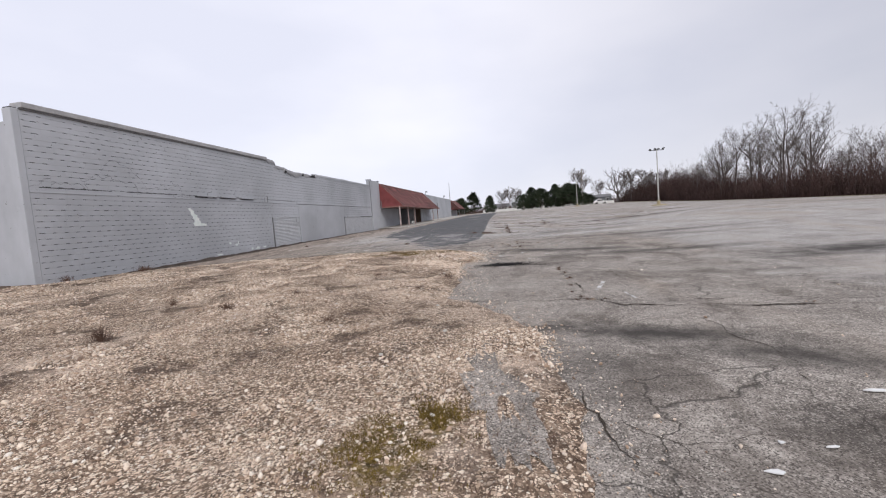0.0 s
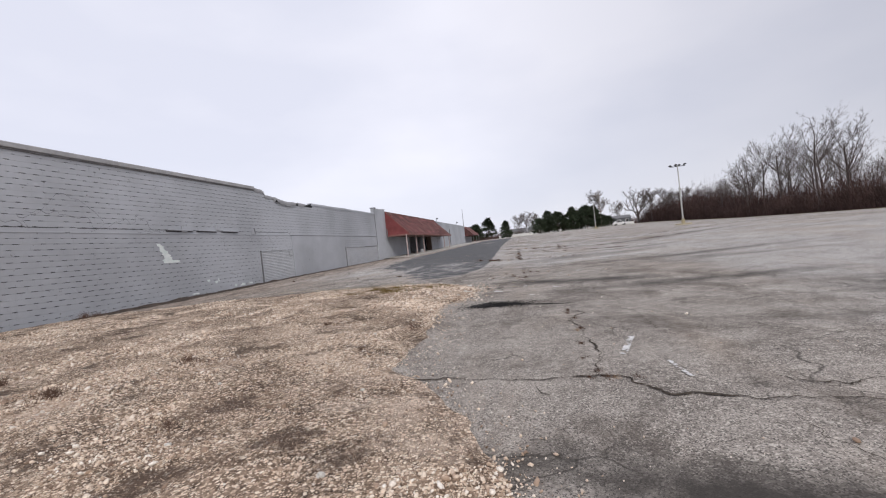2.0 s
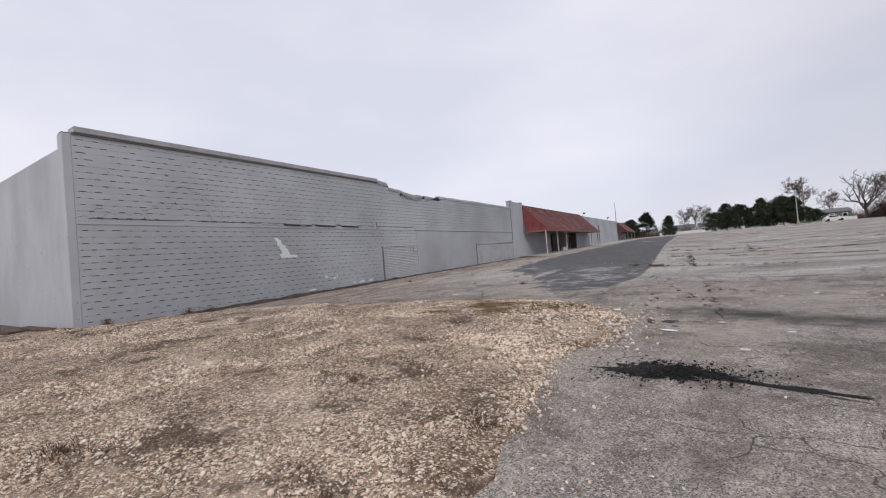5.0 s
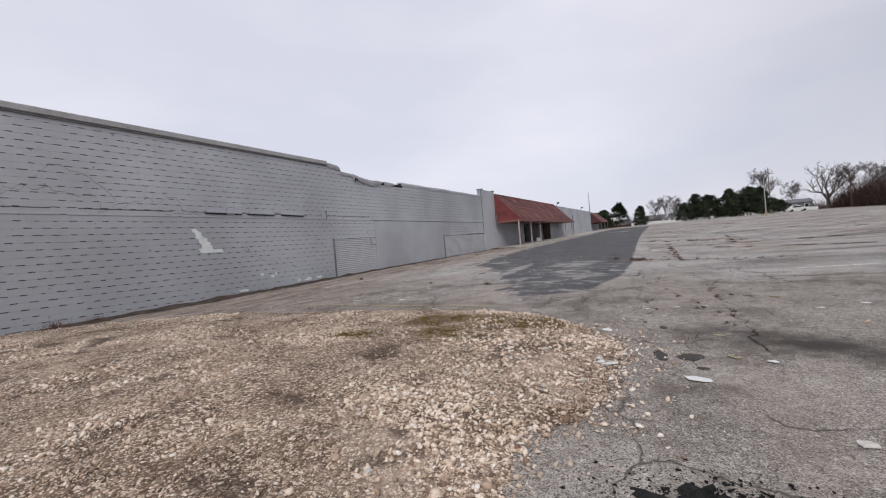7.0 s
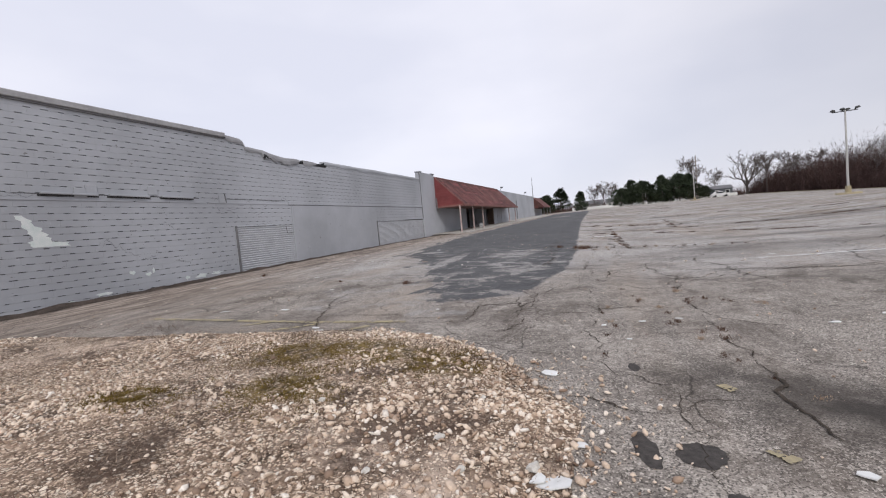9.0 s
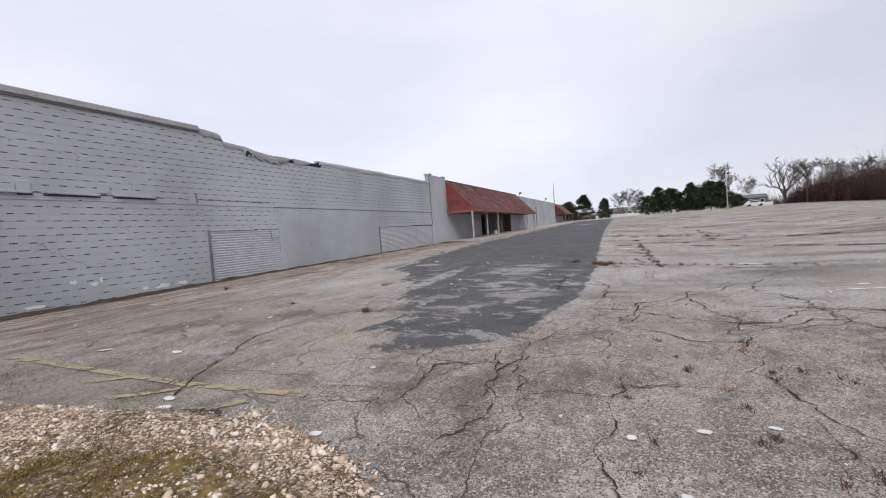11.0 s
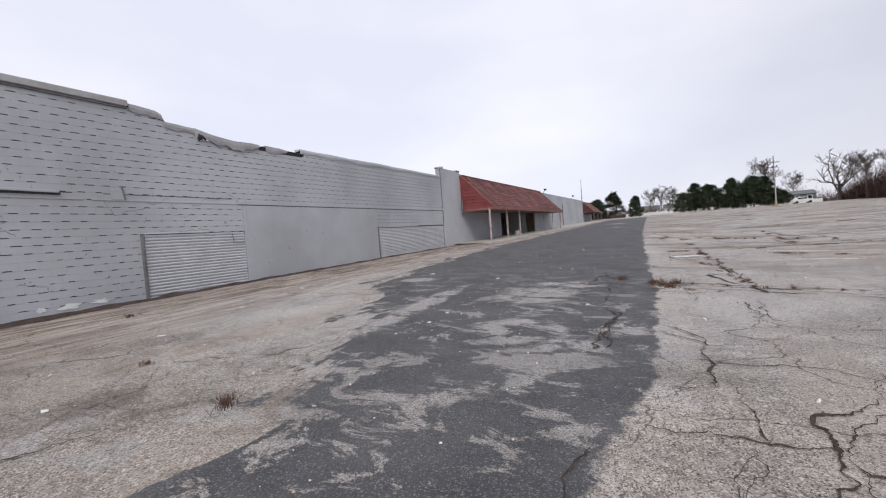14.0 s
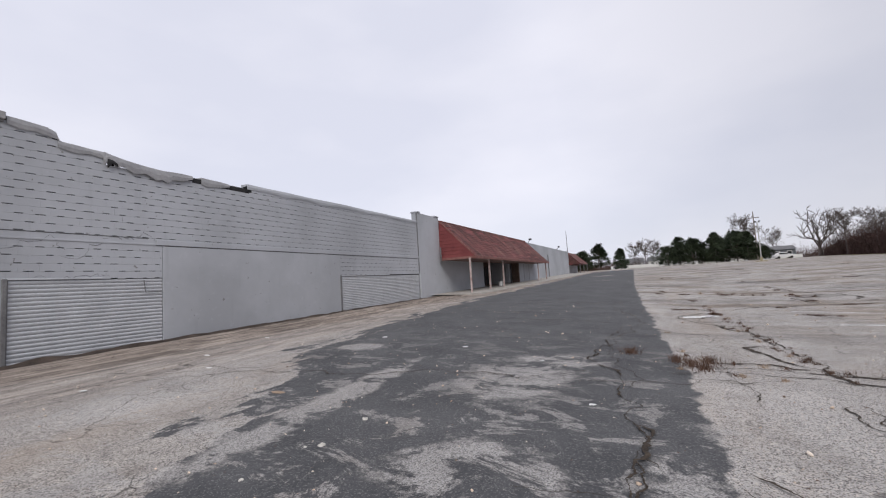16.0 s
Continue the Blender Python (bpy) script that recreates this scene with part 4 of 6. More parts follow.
for i in range(36):
    y = 44 + 92 * (i + rng.uniform(0, 0.9)) / 36
    if i % 4 == 0:
        y = rng.uniform(70, 98)
    back = rng.uniform(1, 14)
    x = woods_edge(y) + back
    lean = x / y
    size = rng.uniform(0.75, 1.05) * float(np.interp(lean, (0.3, 0.36, 0.42, 0.46, 0.6, 0.66, 0.69, 0.76, 0.9), (0.62, 0.5, 0.6, 0.98, 0.98, 0.6, 0.6, 0.9, 0.8)))
    tree_from(tall[i % 4], "bare_tree", stand(x, y), rng.uniform(0, 6.28), size, "tall leafless deciduous tree with fine grey twigs", WOODS)
gaunt = bare_tree_meshes(31, 14, 0.62, 3, (9, 6, 4), 0.034, 0.06, gaunt=True)
tree_from(gaunt, "dead_tree", stand(31.2, 138), 2.2, 1.0, "gaunt dead tree with broken crooked limbs")
for x, y, s in ((33.0, 130, 0.82), (35.5, 124, 0.75), (37.5, 118, 0.7)):
    tree_from(round_bare[0], "bare_tree", stand(x, y), x, s, "leafless round-crowned tree above brown brush", WOODS)
for x, y, s in ((-3.0, 220, 1.0), (0.5, 226, 0.95), (-7, 224, 0.9), (29.5, 200, 1.35), (23, 215, 0.9), (38, 205, 0.9)):
    tree_from(round_bare[1], "bare_tree", stand(x, y), x, s, "leafless round-crowned tree near distant houses", "bare trees by the houses")


def evergreen_meshes(seed, height, width, low=0.08, cone=0.5):
    rng = random.Random(seed)
    tv, tf, cv, cf = [], [], [], []
    tube(tv, tf, [Vector((0, 0, -0.2)), Vector((0.05, 0, height * 0.5)), Vector((0, 0, height * 0.95))], [0.22, 0.15, 0.03], 6)
    for i in range(110):
        u = rng.random() ** 0.85
        z = height * (low + (1 - low) * u)
        fat = width * 0.5 * ((1 - u) ** cone) * (0.5 + 0.5 * min(1, u / 0.15))
        a = rng.uniform(0, 6.28)
        r = fat * rng.uniform(0.25, 1.15) * (1 + 0.2 * math.sin(a * 2 + seed))
        c = Vector((r * math.cos(a), r * math.sin(a), z + rng.gauss(0, 0.2)))
        size = rng.uniform(0.3, 1.0) * (1.1 - 0.5 * u)
        tube(tv, tf, [Vector((0, 0, max(0.5, z - 0.5))), c], [0.04, 0.015], 3)
        for _ in range(85):
            d = Vector((rng.gauss(0, 1), rng.gauss(0, 1), rng.gauss(0, 0.75)))
            q = c + d * size * 0.55
            d = (d.normalized() + Vector((math.cos(a), math.sin(a), 0.3)) * 0.5).normalized()
            s = d.orthogonal().normalized() * rng.uniform(0.04, 0.09)
            k = len(cv)
            cv += [q - s, q + s, q + d * rng.uniform(0.25, 0.6)]
            cf.append((k, k + 1, k + 2))
    return mesh_of("trunk", tv, tf, BARK, True), mesh_of("crown", cv, cf, NEEDLES)


pine = [evergreen_meshes(s, h, w, 0.07, c) for s, h, w, c in ((1, 6.6, 8.2, 0.36), (2, 7.8, 7.0, 0.5), (3, 6.8, 8.4, 0.42))]
spire = evergreen_meshes(7, 7.2, 6.0, 0.18, 0.4)
PINES = "dark evergreens along the far lot edge"
for i, (x, y, s, m) in enumerate(((2.6, 150, 0.8, pine[0]), (5.5, 151, 0.95, pine[1]), (8.4, 149, 0.98, pine[2]), (10.8, 152, 0.85, pine[0]), (13.2, 146, 0.95, pine[1]), (15.4, 147, 0.9, pine[0]), (17.4, 145, 1.08, pine[2]), (19.8, 146, 0.9, pine[1]), (-14.1, 140, 0.92, spire), (-17.6, 136, 0.75, pine[2]), (-19.6, 138, 0.7, pine[0]), (-10.2, 170, 0.85, pine[1]), (25.5, 168, 0.7, pine[0]), (28.5, 172, 0.6, pine[2]))):
    tree_from(m, "evergreen_tree", stand(x, y), i * 1.3, s * 0.97, "dense dark green evergreen tree with uneven crown", PINES)


# ---- brush along the wood edge ----
def brush(name, spots, label, low, high, mat):
    rng = random.Random(17)
    v, f = [], []
    for x, y, wide in spots:
        z0 = ground_z(x, y)
        for _ in range(26):
            h = rng.uniform(low, high) * rng.uniform(0.35, 1) ** 1.3 * (1.0 + 0.7 * wobble(x, y, 0.09, 4) + 0.4 * wobble(x, y, 0.4, 9))
            b = Vector((x + rng.gauss(0, wide), y + rng.gauss(0, wide), z0 - 0.1))
            lean = Vector((rng.gauss(0, 0.3), rng.gauss(0, 0.3), 1)).normalized()
            tip = b + lean * h
            s = Vector((rng.gauss(0, 1), rng.gauss(0, 1), 0)).normalized() * 0.035
            k = len(v)
            v += [b - s, b + s, tip]
            f.append((k, k + 1, k + 2))
            for _ in range(7):
                u = rng.uniform(0.15, 0.95)
                p = b.lerp(tip, u)
                q = p + Vector((rng.gauss(0, 0.5), rng.gauss(0, 0.5), rng.uniform(0.1, 0.8))) * rng.uniform(0.5, 1.1)
                s2 = Vector((rng.gauss(0, 1), rng.gauss(0, 1), 0.3)).normalized() * 0.028
                k = len(v)
                v += [p - s2, p + s2, q]
                f.append((k, k + 1, k + 2))
    return tagged(new(name, mesh_of(name, v, f, mat)), label, "brush", "", "stuff")


spots = []
for i in range(1500):
    y = rng.uniform(36, 140)
    if i % 5 < 2:
        y = rng.uniform(106, 138)
    spots.append((woods_edge(y) + abs(rng.gauss(0, 7)) + rng.uniform(-0.8, 0.5), y, 0.8))
brush("brush", spots, "dense reddish brown leafless brush under the trees", 2.6, 8.4, BRUSH)
brush("far_brush", [(rng.uniform(-50, 95), rng.uniform(232, 250), 1.6) for _ in range(620)], "brown hedgerow behind the far houses", 3.0, 7.5, BRUSH)

# ---- lamp posts and utility pole ----
def lot_lamp(x, y, height, heads, label):
    lamp = thing("lot_lamp", label, "lamp post", stand(x, y), "parking lot lamps")
    part("footing", rod((0, 0, -0.2), (0, 0, 0.72), 0.22, 0.2, 14), YELLOW, lamp, "worn yellow concrete footing")
    part("kerb_ring", rod((0, 0, -0.1), (0, 0, 0.14), 0.95, 0.85, 20), YELLOW, lamp)
    pole = part("pole", rod((0, 0, 0.7), (0, 0, height), 0.09, 0.06, 10), GALVANIZED, lamp)
    part("crossarm", slab((-0.22 * heads, -0.04, height - 0.12), (0.22 * heads, 0.04, height - 0.05), 0.015), LAMP_DARK, lamp)
    for k in range(heads):
        a = (k - (heads - 1) / 2) * 0.5
        side = -1 if a < 0 else 1
        part("arm", rod((a * 0.8, 0, height - 0.08), (a, 0.2 * (-1) ** k, height + 0.06), 0.03), LAMP_DARK, lamp)
        bm = slab((-0.17, -0.2, -0.09), (0.17, 0.2, 0.1))
        for v in bm.verts:
            if v.co.z > 0:
                v.co.x, v.co.y = v.co.x * 0.6, v.co.y * 0.7
        bmesh.ops.bevel(bm, geom=bm.edges[:], offset=0.035, segments=2, affect="EDGES")
        bm.transform(pose(a, 0.22 * (-1) ** k, height + 0.08, 0, side * -16, 0))
        part("lamp_head", bm, LAMP_DARK, lamp, "dark box lamp head")
    return lamp


lot_lamp(18.45, 59.4, 7.25, 4, "tall pale lot lamp with four dark heads on a yellow footing")
lot_lamp(15.15, 110, 6.9, 2, "pale lot lamp with two dark heads")
pole = thing("utility_pole", "weathered wooden utility pole with a crossarm", "utility pole", stand(22.5, 150))
part("pole", rod((0, 0, -0.3), (0, 0, 12.3), 0.17, 0.11, 10), WOODPOLE, pole)
part("crossarm", slab((-1.2, -0.06, 10.6), (1.2, 0.06, 10.78), 0.02), WOODPOLE, pole)

# ---- far houses, fence and cars ----
ROOFGREY = simple("grey_roof", (0.10, 0.10, 0.105), (0.2, 0.2, 0.205), 1.0)
SIDING = simple("pale_siding", (0.50, 0.50, 0.49), (0.66, 0.66, 0.65), 0.6)
SIDING_DARK = simple("slate_siding", (0.10, 0.11, 0.125), (0.16, 0.17, 0.185), 0.6)
CARWHITE = simple("white_car_paint", (0.66, 0.66, 0.67), (0.76, 0.76, 0.77), 0.6, 0.3, 0.0, 0.0, spec=0.5)
TYRE = simple("tyre_rubber", (0.012, 0.012, 0.012), (0.03, 0.03, 0.03), 6.0)


def house(x, y, w, d, h, roof_h, wall_mat, label):
    t = thing("house", label, "house", stand(x, y), "distant houses")
    part("wall", slab((-w / 2, 0, -0.3), (w / 2, d, h)), wall_mat, t)
    bm = bmesh.new()
    e = 0.4
    v = [bm.verts.new(c) for c in ((-w / 2 - e, -e, h), (w / 2 + e, -e, h), (w / 2 + e, d + e, h), (-w / 2 - e, d + e, h), (-w / 2 - e, d / 2, h + roof_h), (w / 2 + e, d / 2, h + roof_h))]
    for f in ((0, 1, 5, 4), (2, 3, 4, 5), (1, 2, 5), (3, 0, 4), (0, 3, 2, 1)):
        bm.faces.new([v[i] for i in f])
    part("roof", bm, ROOFGREY, t)
    n = max(2, int(w / 3))
    for i in range(n):
        cx = -w / 2 + w * (i + 0.5) / n
        win = part("window", slab((cx - 0.65, -0.08, h * 0.42), (cx + 0.65, 0.0, h * 0.85), 0.02), WHITE, t)
        part("pane", slab((cx - 0.5, -0.1, h * 0.46), (cx + 0.5, -0.075, h * 0.81)), DARK_GLASS, win)
    return t


house(35.5, 190, 9.5, 8, 3.0, 1.3, SIDING_DARK, "distant slate-sided house with white windows")
house(2.5, 220, 9, 8, 2.6, 1.8, SIDING, "distant white house with a grey roof")
house(-9, 236, 10, 8, 2.8, 2.0, SIDING, "distant white house among bare trees")
fence = thing("white_fence", "long white board fence along the far road", "fence", (0, 0, 0))
x = -14.0
while x < 37:
    z = ground_z(x, 180)
    part("panel", slab((x, 179.95, z - 0.1), (x + 2.36, 180.05, z + 1.15), 0.01), WHITE, fence)
    part("post", slab((x - 0.06, 179.9, z - 0.2), (x + 0.06, 180.1, z + 1.3), 0.01), WHITE, fence)
    x += 2.42


def car(x, y, turn, body_mat, label):
    t = thing("parked_car", label, "car", stand(x, y), "cars by the far road")
    t.rotation_euler = (0, 0, turn)
    prof = [(-2.2, 0.35), (-2.25, 0.8), (-1.9, 1.0), (-1.2, 1.62), (0.5, 1.66), (1.15, 1.08), (2.1, 0.9), (2.25, 0.6), (2.2, 0.35)]
    bm = bmesh.new()
    rings = [[bm.verts.new((px, s * (0.86 if pz < 1.2 else 0.68), pz)) for px, pz in prof] for s in (-1, 1)]
    bm.faces.new(rings[0])
    bm.faces.new(rings[1][::-1])
    for i in range(len(prof)):
        j = (i + 1) % len(prof)
        bm.faces.new((rings[0][i], rings[1][i], rings[1][j], rings[0][j]))
    part("body", bm, body_mat, t)
    for s in (-1, 1):
        part("side_window", slab((-1.2, s * 0.80 - 0.04, 1.05), (0.75, s * 0.80 + 0.04, 1.5), 0.03), DARK_GLASS, t)
        for wx in (-1.4, 1.4):
            wheel = part("wheel", rod((wx, s * 0.72, 0.33), (wx, s * 0.9, 0.33), 0.33, sides=16), TYRE, t)
    return t


car(30.0, 160, 0.1, CARWHITE, "parked white car beside the fence")
car(-10.8, 176, 0.0, ROOFGREY, "parked grey car beside the far road")

# ---- cracks in the lot ----
def jagged(points, rng, rough=0.15, times=6):
    pts = [Vector((*p, 0)) for p in points]
    for k in range(times):
        out = [pts[0]]
        for a, b in zip(pts, pts[1:]):
            d = b - a
            n = Vector((-d.y, d.x, 0))
            out += [(a + b) / 2 + n * rng.gauss(0, rough) * (1.0 if k < 5 else 0.7), b]
        pts = out
    return pts


def crack(points, width, seed):
    """An open crack filled with dirt: a jagged ribbon that widens, crumbles and closes."""
    rng = random.Random(seed)
    reach = sum(math.dist(a, b) for a, b in zip(points, points[1:])) / (len(points) - 1)
    pts = jagged(points, rng, 0.11, max(3, min(7, int(math.log2(max(0.3, reach) / 0.022)))))
    v, f = [], []
    for i, p in enumerate(pts):
        d = (pts[min(i + 1, len(pts) - 1)] - pts[max(i - 1, 0)]).normalized()
        n = Vector((-d.y, d.x, 0))
        open_up = max(0.05, 0.3 + 1.5 * wobble(p.x, p.y, 1.3, seed) + 1.0 * wobble(p.x, p.y, 5.3, seed + 2))
        w = width * (0.21 + 0.016 * max(0.0, min(p.y, 45) - 20)) * (open_up + rng.uniform(0, 0.4)) * min(1, (i + 0.3) / 5, (len(pts) - i - 0.7) / 5)
        for s in (-1, -0.3, 0.4, 1):
            q = p + n * w * s * rng.uniform(0.5, 1.3)
            drive = 0.014 if along(DRIVE_LEFT, q.y) - 2.7 < q.x < along(DRIVE_RIGHT, q.y) + 0.5 and q.y > 17.8 else 0.0
            v.append((q.x, q.y, surf(q.x, q.y) + 0.010 + drive + 0.002 * (abs(s) < 0.5)))
    for i in range(len(pts) - 1):
        for k in range(3):
            a = i * 4 + k
            f.append((a, a + 1, a + 5, a + 4))
    return tagged(new("crack", mesh_of("crack", v, f, CRACK)), "open crack filled with dark dirt in the asphalt", "crack", "", "structure")


crack([(-1.12, 7.12), (-0.72, 7.18), (-0.34, 7.15), (-0.04, 7.15), (0.27, 7.13), (0.53, 7.13), (0.8, 7.17), (1.0, 7.18), (1.17, 7.15), (1.48, 6.65), (2.23, 6.52), (2.92, 6.4), (3.45, 6.35), (3.88, 6.27), (4.27, 6.27), (4.63, 6.27)], 0.1, 1)
crack([(1.06, 10.79), (0.97, 10.02), (1.04, 9.41), (1.04, 8.83), (1.06, 8.44), (1.11, 8.22), (1.13, 7.95), (1.08, 7.68), (1.01, 7.45), (1.0, 7.21)], 0.075, 2)
crack([(1.55, 13.54), (1.78, 12.22), (1.89, 11.11), (1.88, 10.45), (2.02, 9.96), (2.03, 9.36), (2.03, 8.92)], 0.035, 3)
crack([(0.04, 11.74), (0.54, 11.53), (1.02, 11.29)], 0.08, 4)
crack([(0.39, 6.94), (0.49, 6.66)], 0.05, 5)
crack([(-0.47, 8.65), (-0.34, 8.32), (-0.33, 8.09)], 0.018, 6)
crack([(-0.68, 7.4), (-0.69, 7.57)], 0.018, 7)
crack([(0.43, 22.44), (2.04, 22.0), (3.55, 22.02), (6.59, 28.61)], 0.05, 8)
crack([(2.07, 17.4), (3.81, 17.45), (5.38, 17.5)], 0.05, 9)
crack([(0.44, 3.68), (0.52, 3.23), (0.56, 2.84), (0.62, 2.63), (0.64, 2.42)], 0.05, 10)
crack([(2.2, 6.22), (2.31, 5.63), (2.3, 5.06), (2.44, 4.58), (2.42, 4.14), (2.29, 3.78)], 0.03, 11)
crack([(0.67, 3.19), (0.76, 2.96), (0.91, 2.86), (1.02, 2.54)], 0.02, 12)
crack([(0.91, 2.86), (1.27, 2.84), (1.7, 2.92), (1.87, 2.8)], 0.018, 13)
crack([(3.62, 22.15), (2.89, 22.12), (2.2, 22.15), (1.41, 21.63), (0.68, 21.25), (0.04, 20.7)], 0.06, 14)
crack([(0.04, 20.7), (-0.13, 19.79), (-0.06, 19.12), (0.07, 18.46), (0.25, 18.1), (0.52, 17.84), (0.74, 17.84)], 0.055, 15)
crack([(0.04, 20.7), (-0.17, 22.45), (-0.24, 23.78), (0.62, 25.01), (1.61, 25.99), (2.66, 28.12), (4.26, 28.46)], 0.04, 16)
crack([(1.29, 25.4), (1.34, 22.94), (1.41, 21.28), (1.49, 20.19)], 0.05, 17)
crack([(-0.06, 17.33), (0.06, 16.94), (0.09, 16.52), (0.16, 16.19), (0.1, 15.89), (0.09, 15.5), (0.14, 15.24), (0.16, 15.07)], 0.06, 18)
crack([(0.07, 18.46), (0.02, 17.81), (-0.06, 17.33)], 0.03, 19)
crack([(-1.51, 18.33), (-1.4, 17.58), (-1.29, 17.09), (-1.16, 16.6), (-1.11, 16.05), (-1.11, 15.4)], 0.045, 20)
crack([(-1.48, 15.45), (-1.22, 15.4), (-1.06, 15.31), (-0.87, 15.26), (-0.67, 15.3)], 0.04, 21)
crack([(-0.65, 15.75), (-0.67, 15.3), (-0.63, 15.1), (-0.62, 14.89), (-0.61, 14.65), (-0.58, 14.41)], 0.04, 22)
crack([(-1.0, 16.0), (-0.83, 15.84), (-0.66, 15.81)], 0.025, 23)
crack([(-2.49, 17.19), (-2.29, 17.63), (-2.05, 18.13), (-1.36, 18.34), (-0.97, 18.72), (-0.3, 18.73)], 0.04, 24)
crack([(-3.18, 17.86), (-3.18, 18.41), (-3.43, 19.28)], 0.035, 25)
crack([(-3.18, 17.86), (-2.83, 17.57), (-2.49, 17.19)], 0.03, 26)
crack([(-2.29, 17.63), (-2.43, 18.46), (-2.61, 19.83), (-2.53, 21.46)], 0.045, 27)
crack([(-2.05, 18.13), (-2.29, 19.09), (-2.35, 19.83), (-2.05, 20.41), (-1.59, 21.79)], 0.035, 28)
crack([(-1.36, 18.34), (-1.29, 18.71), (-1.45, 19.83), (-1.59, 21.79)], 0.03, 29)
crack([(-1.39, 21.03), (-1.12, 22.16), (-0.24, 23.78)], 0.045, 30)
crack([(-0.67, 15.3), (-0.43, 15.56), (-0.18, 15.58)], 0.02, 31)
crack([(-2.42, 28.84), (-0.71, 28.71), (1.07, 28.35)], 0.05, 32)
crack([(-3.15, 17.68), (-3.13, 17.92), (-3.1, 18.12), (-3.16, 18.35), (-3.18, 18.69), (-3.01, 18.79), (-2.71, 18.88), (-2.34, 18.9)], 0.05, 33)
crack([(-2.64, 19.42), (-2.55, 18.97), (-2.52, 18.73), (-2.42, 18.39), (-2.26, 18.22)], 0.05, 34)
crack([(-2.37, 18.3), (-2.39, 18.01)], 0.045, 35)
crack([(-2.17, 19.19), (-2.27, 18.84), (-2.25, 18.63), (-2.15, 18.37), (-2.15, 18.18)], 0.045, 36)
crack([(-2.17, 19.19), (-1.88, 19.37), (-1.68, 19.48), (-1.49, 19.71)], 0.03, 37)
crack([(-3.88, 17.46), (-3.62, 17.57), (-3.36, 17.61), (-3.15, 17.62)], 0.03, 38)
crack([(-5.3, 17.16), (-5.55, 17.44), (-5.73, 17.77), (-5.87, 18.14)], 0.085, 39)
crack([(-5.96, 18.19), (-6.04, 18.46), (-6.32, 18.97), (-6.34, 19.38), (-6.19, 20.22)], 0.085, 40)
crack([(-5.97, 18.49), (-5.97, 18.82), (-5.94, 18.98)], 0.085, 41)
crack([(-1.27, 20.97), (-1.13, 21.46), (-1.08, 21.99), (-0.94, 22.33), (-0.53, 22.78), (-0.02, 23.67), (0.46, 24.44), (1.1, 25.15), (1.71, 25.65)], 0.035, 42)
crack([(-0.28, 22.86), (-0.16, 22.16), (-0.05, 21.72), (0.18, 21.4), (0.36, 21.23)], 0.05, 43)
crack([(-1.15, 20.79), (-0.99, 20.62), (-0.82, 20.53), (-0.65, 20.31), (-0.44, 20.23), (0.07, 20.29)], 0.06, 44)
crack([(-1.52, 19.55), (-1.44, 19.92), (-1.42, 20.45), (-1.33, 20.61)], 0.025, 45)
crack([(-1.48, 19.65), (-1.45, 19.39), (-1.42, 19.08), (-1.38, 18.72), (-1.35, 18.49)], 0.03, 46)
crack([(-2.28, 21.88), (-1.99, 21.83), (-1.52, 21.9), (-1.08, 21.99)], 0.025, 47)
crack([(-1.52, 23.03), (-1.53, 22.47), (-1.49, 21.85)], 0.04, 48)
crack([(-2.13, 24.96), (-1.86, 24.71), (-1.73, 23.18), (-1.78, 22.75), (-2.08, 22.66)], 0.035, 49)
crack([(-0.84, 27.29), (-0.79, 26.01), (-1.11, 25.23)], 0.03, 50)
crack([(-1.83, 23.51), (-1.26, 23.54), (-0.66, 23.58), (-0.36, 23.19)], 0.02, 51)
crack([(-2.36, 28.33), (-1.36, 28.65), (-0.13, 28.44), (0.87, 27.94), (2.24, 27.4)], 0.07, 52)
crack([(-1.18, 36.53), (-0.72, 32.2), (-0.56, 28.75)], 0.09, 53)
crack([(-1.09, 18.85), (-1.07, 18.68)], 0.025, 54)
crack([(-1.66, 18.89), (-1.32, 18.56), (-1.04, 18.66), (-0.64, 18.82)], 0.025, 55)
crack([(-2.83, 23.58), (-2.82, 24.0), (-2.89, 24.54), (-2.95, 25.89), (-3.03, 27.33), (-3.25, 32.54)], 0.05, 56)
crack([(-2.95, 25.89), (-2.82, 24.99), (-2.81, 24.32), (-2.69, 23.64)], 0.04, 57)
crack([(-10.01, 26.28), (-8.44, 26.23), (-7.34, 26.46), (-5.62, 27.05), (-4.97, 27.11), (-4.36, 26.98), (-3.69, 27.6), (-3.54, 27.74)], 0.035, 58)
crack([(-3.46, 27.2), (-2.39, 27.36), (-1.66, 27.69), (-1.21, 27.97)], 0.04, 59)
crack([(-2.46, 27.91), (-1.9, 28.21), (-1.3, 28.25), (-0.76, 28.2), (-0.49, 28.02), (0.26, 27.94)], 0.06, 60)
crack([(-0.94, 36.25), (-0.66, 32.09), (-0.54, 30.2), (-0.53, 28.88), (-0.47, 28.09)], 0.06, 61)
crack([(-0.75, 27.1), (-0.75, 26.31), (-0.76, 25.71), (-0.64, 25.61)], 0.03, 62)
crack([(-2.17, 24.68), (-1.98, 24.43), (-1.79, 24.31), (-1.7, 24.18)], 0.04, 63)
crack([(-1.7, 24.18), (-1.41, 24.25), (-1.19, 24.31)], 0.03, 64)
crack([(-3.61, 24.14), (-3.24, 24.22), (-2.97, 24.26)], 0.025, 65)
crack([(-2.82, 24.99), (-2.64, 24.76)], 0.025, 66)
crack([(-2.71, 24.05), (-2.48, 23.96), (-2.29, 23.79)], 0.03, 67)
crack([(-0.11, 43.1), (1.07, 41.25), (2.65, 40.98)], 0.08, 68)
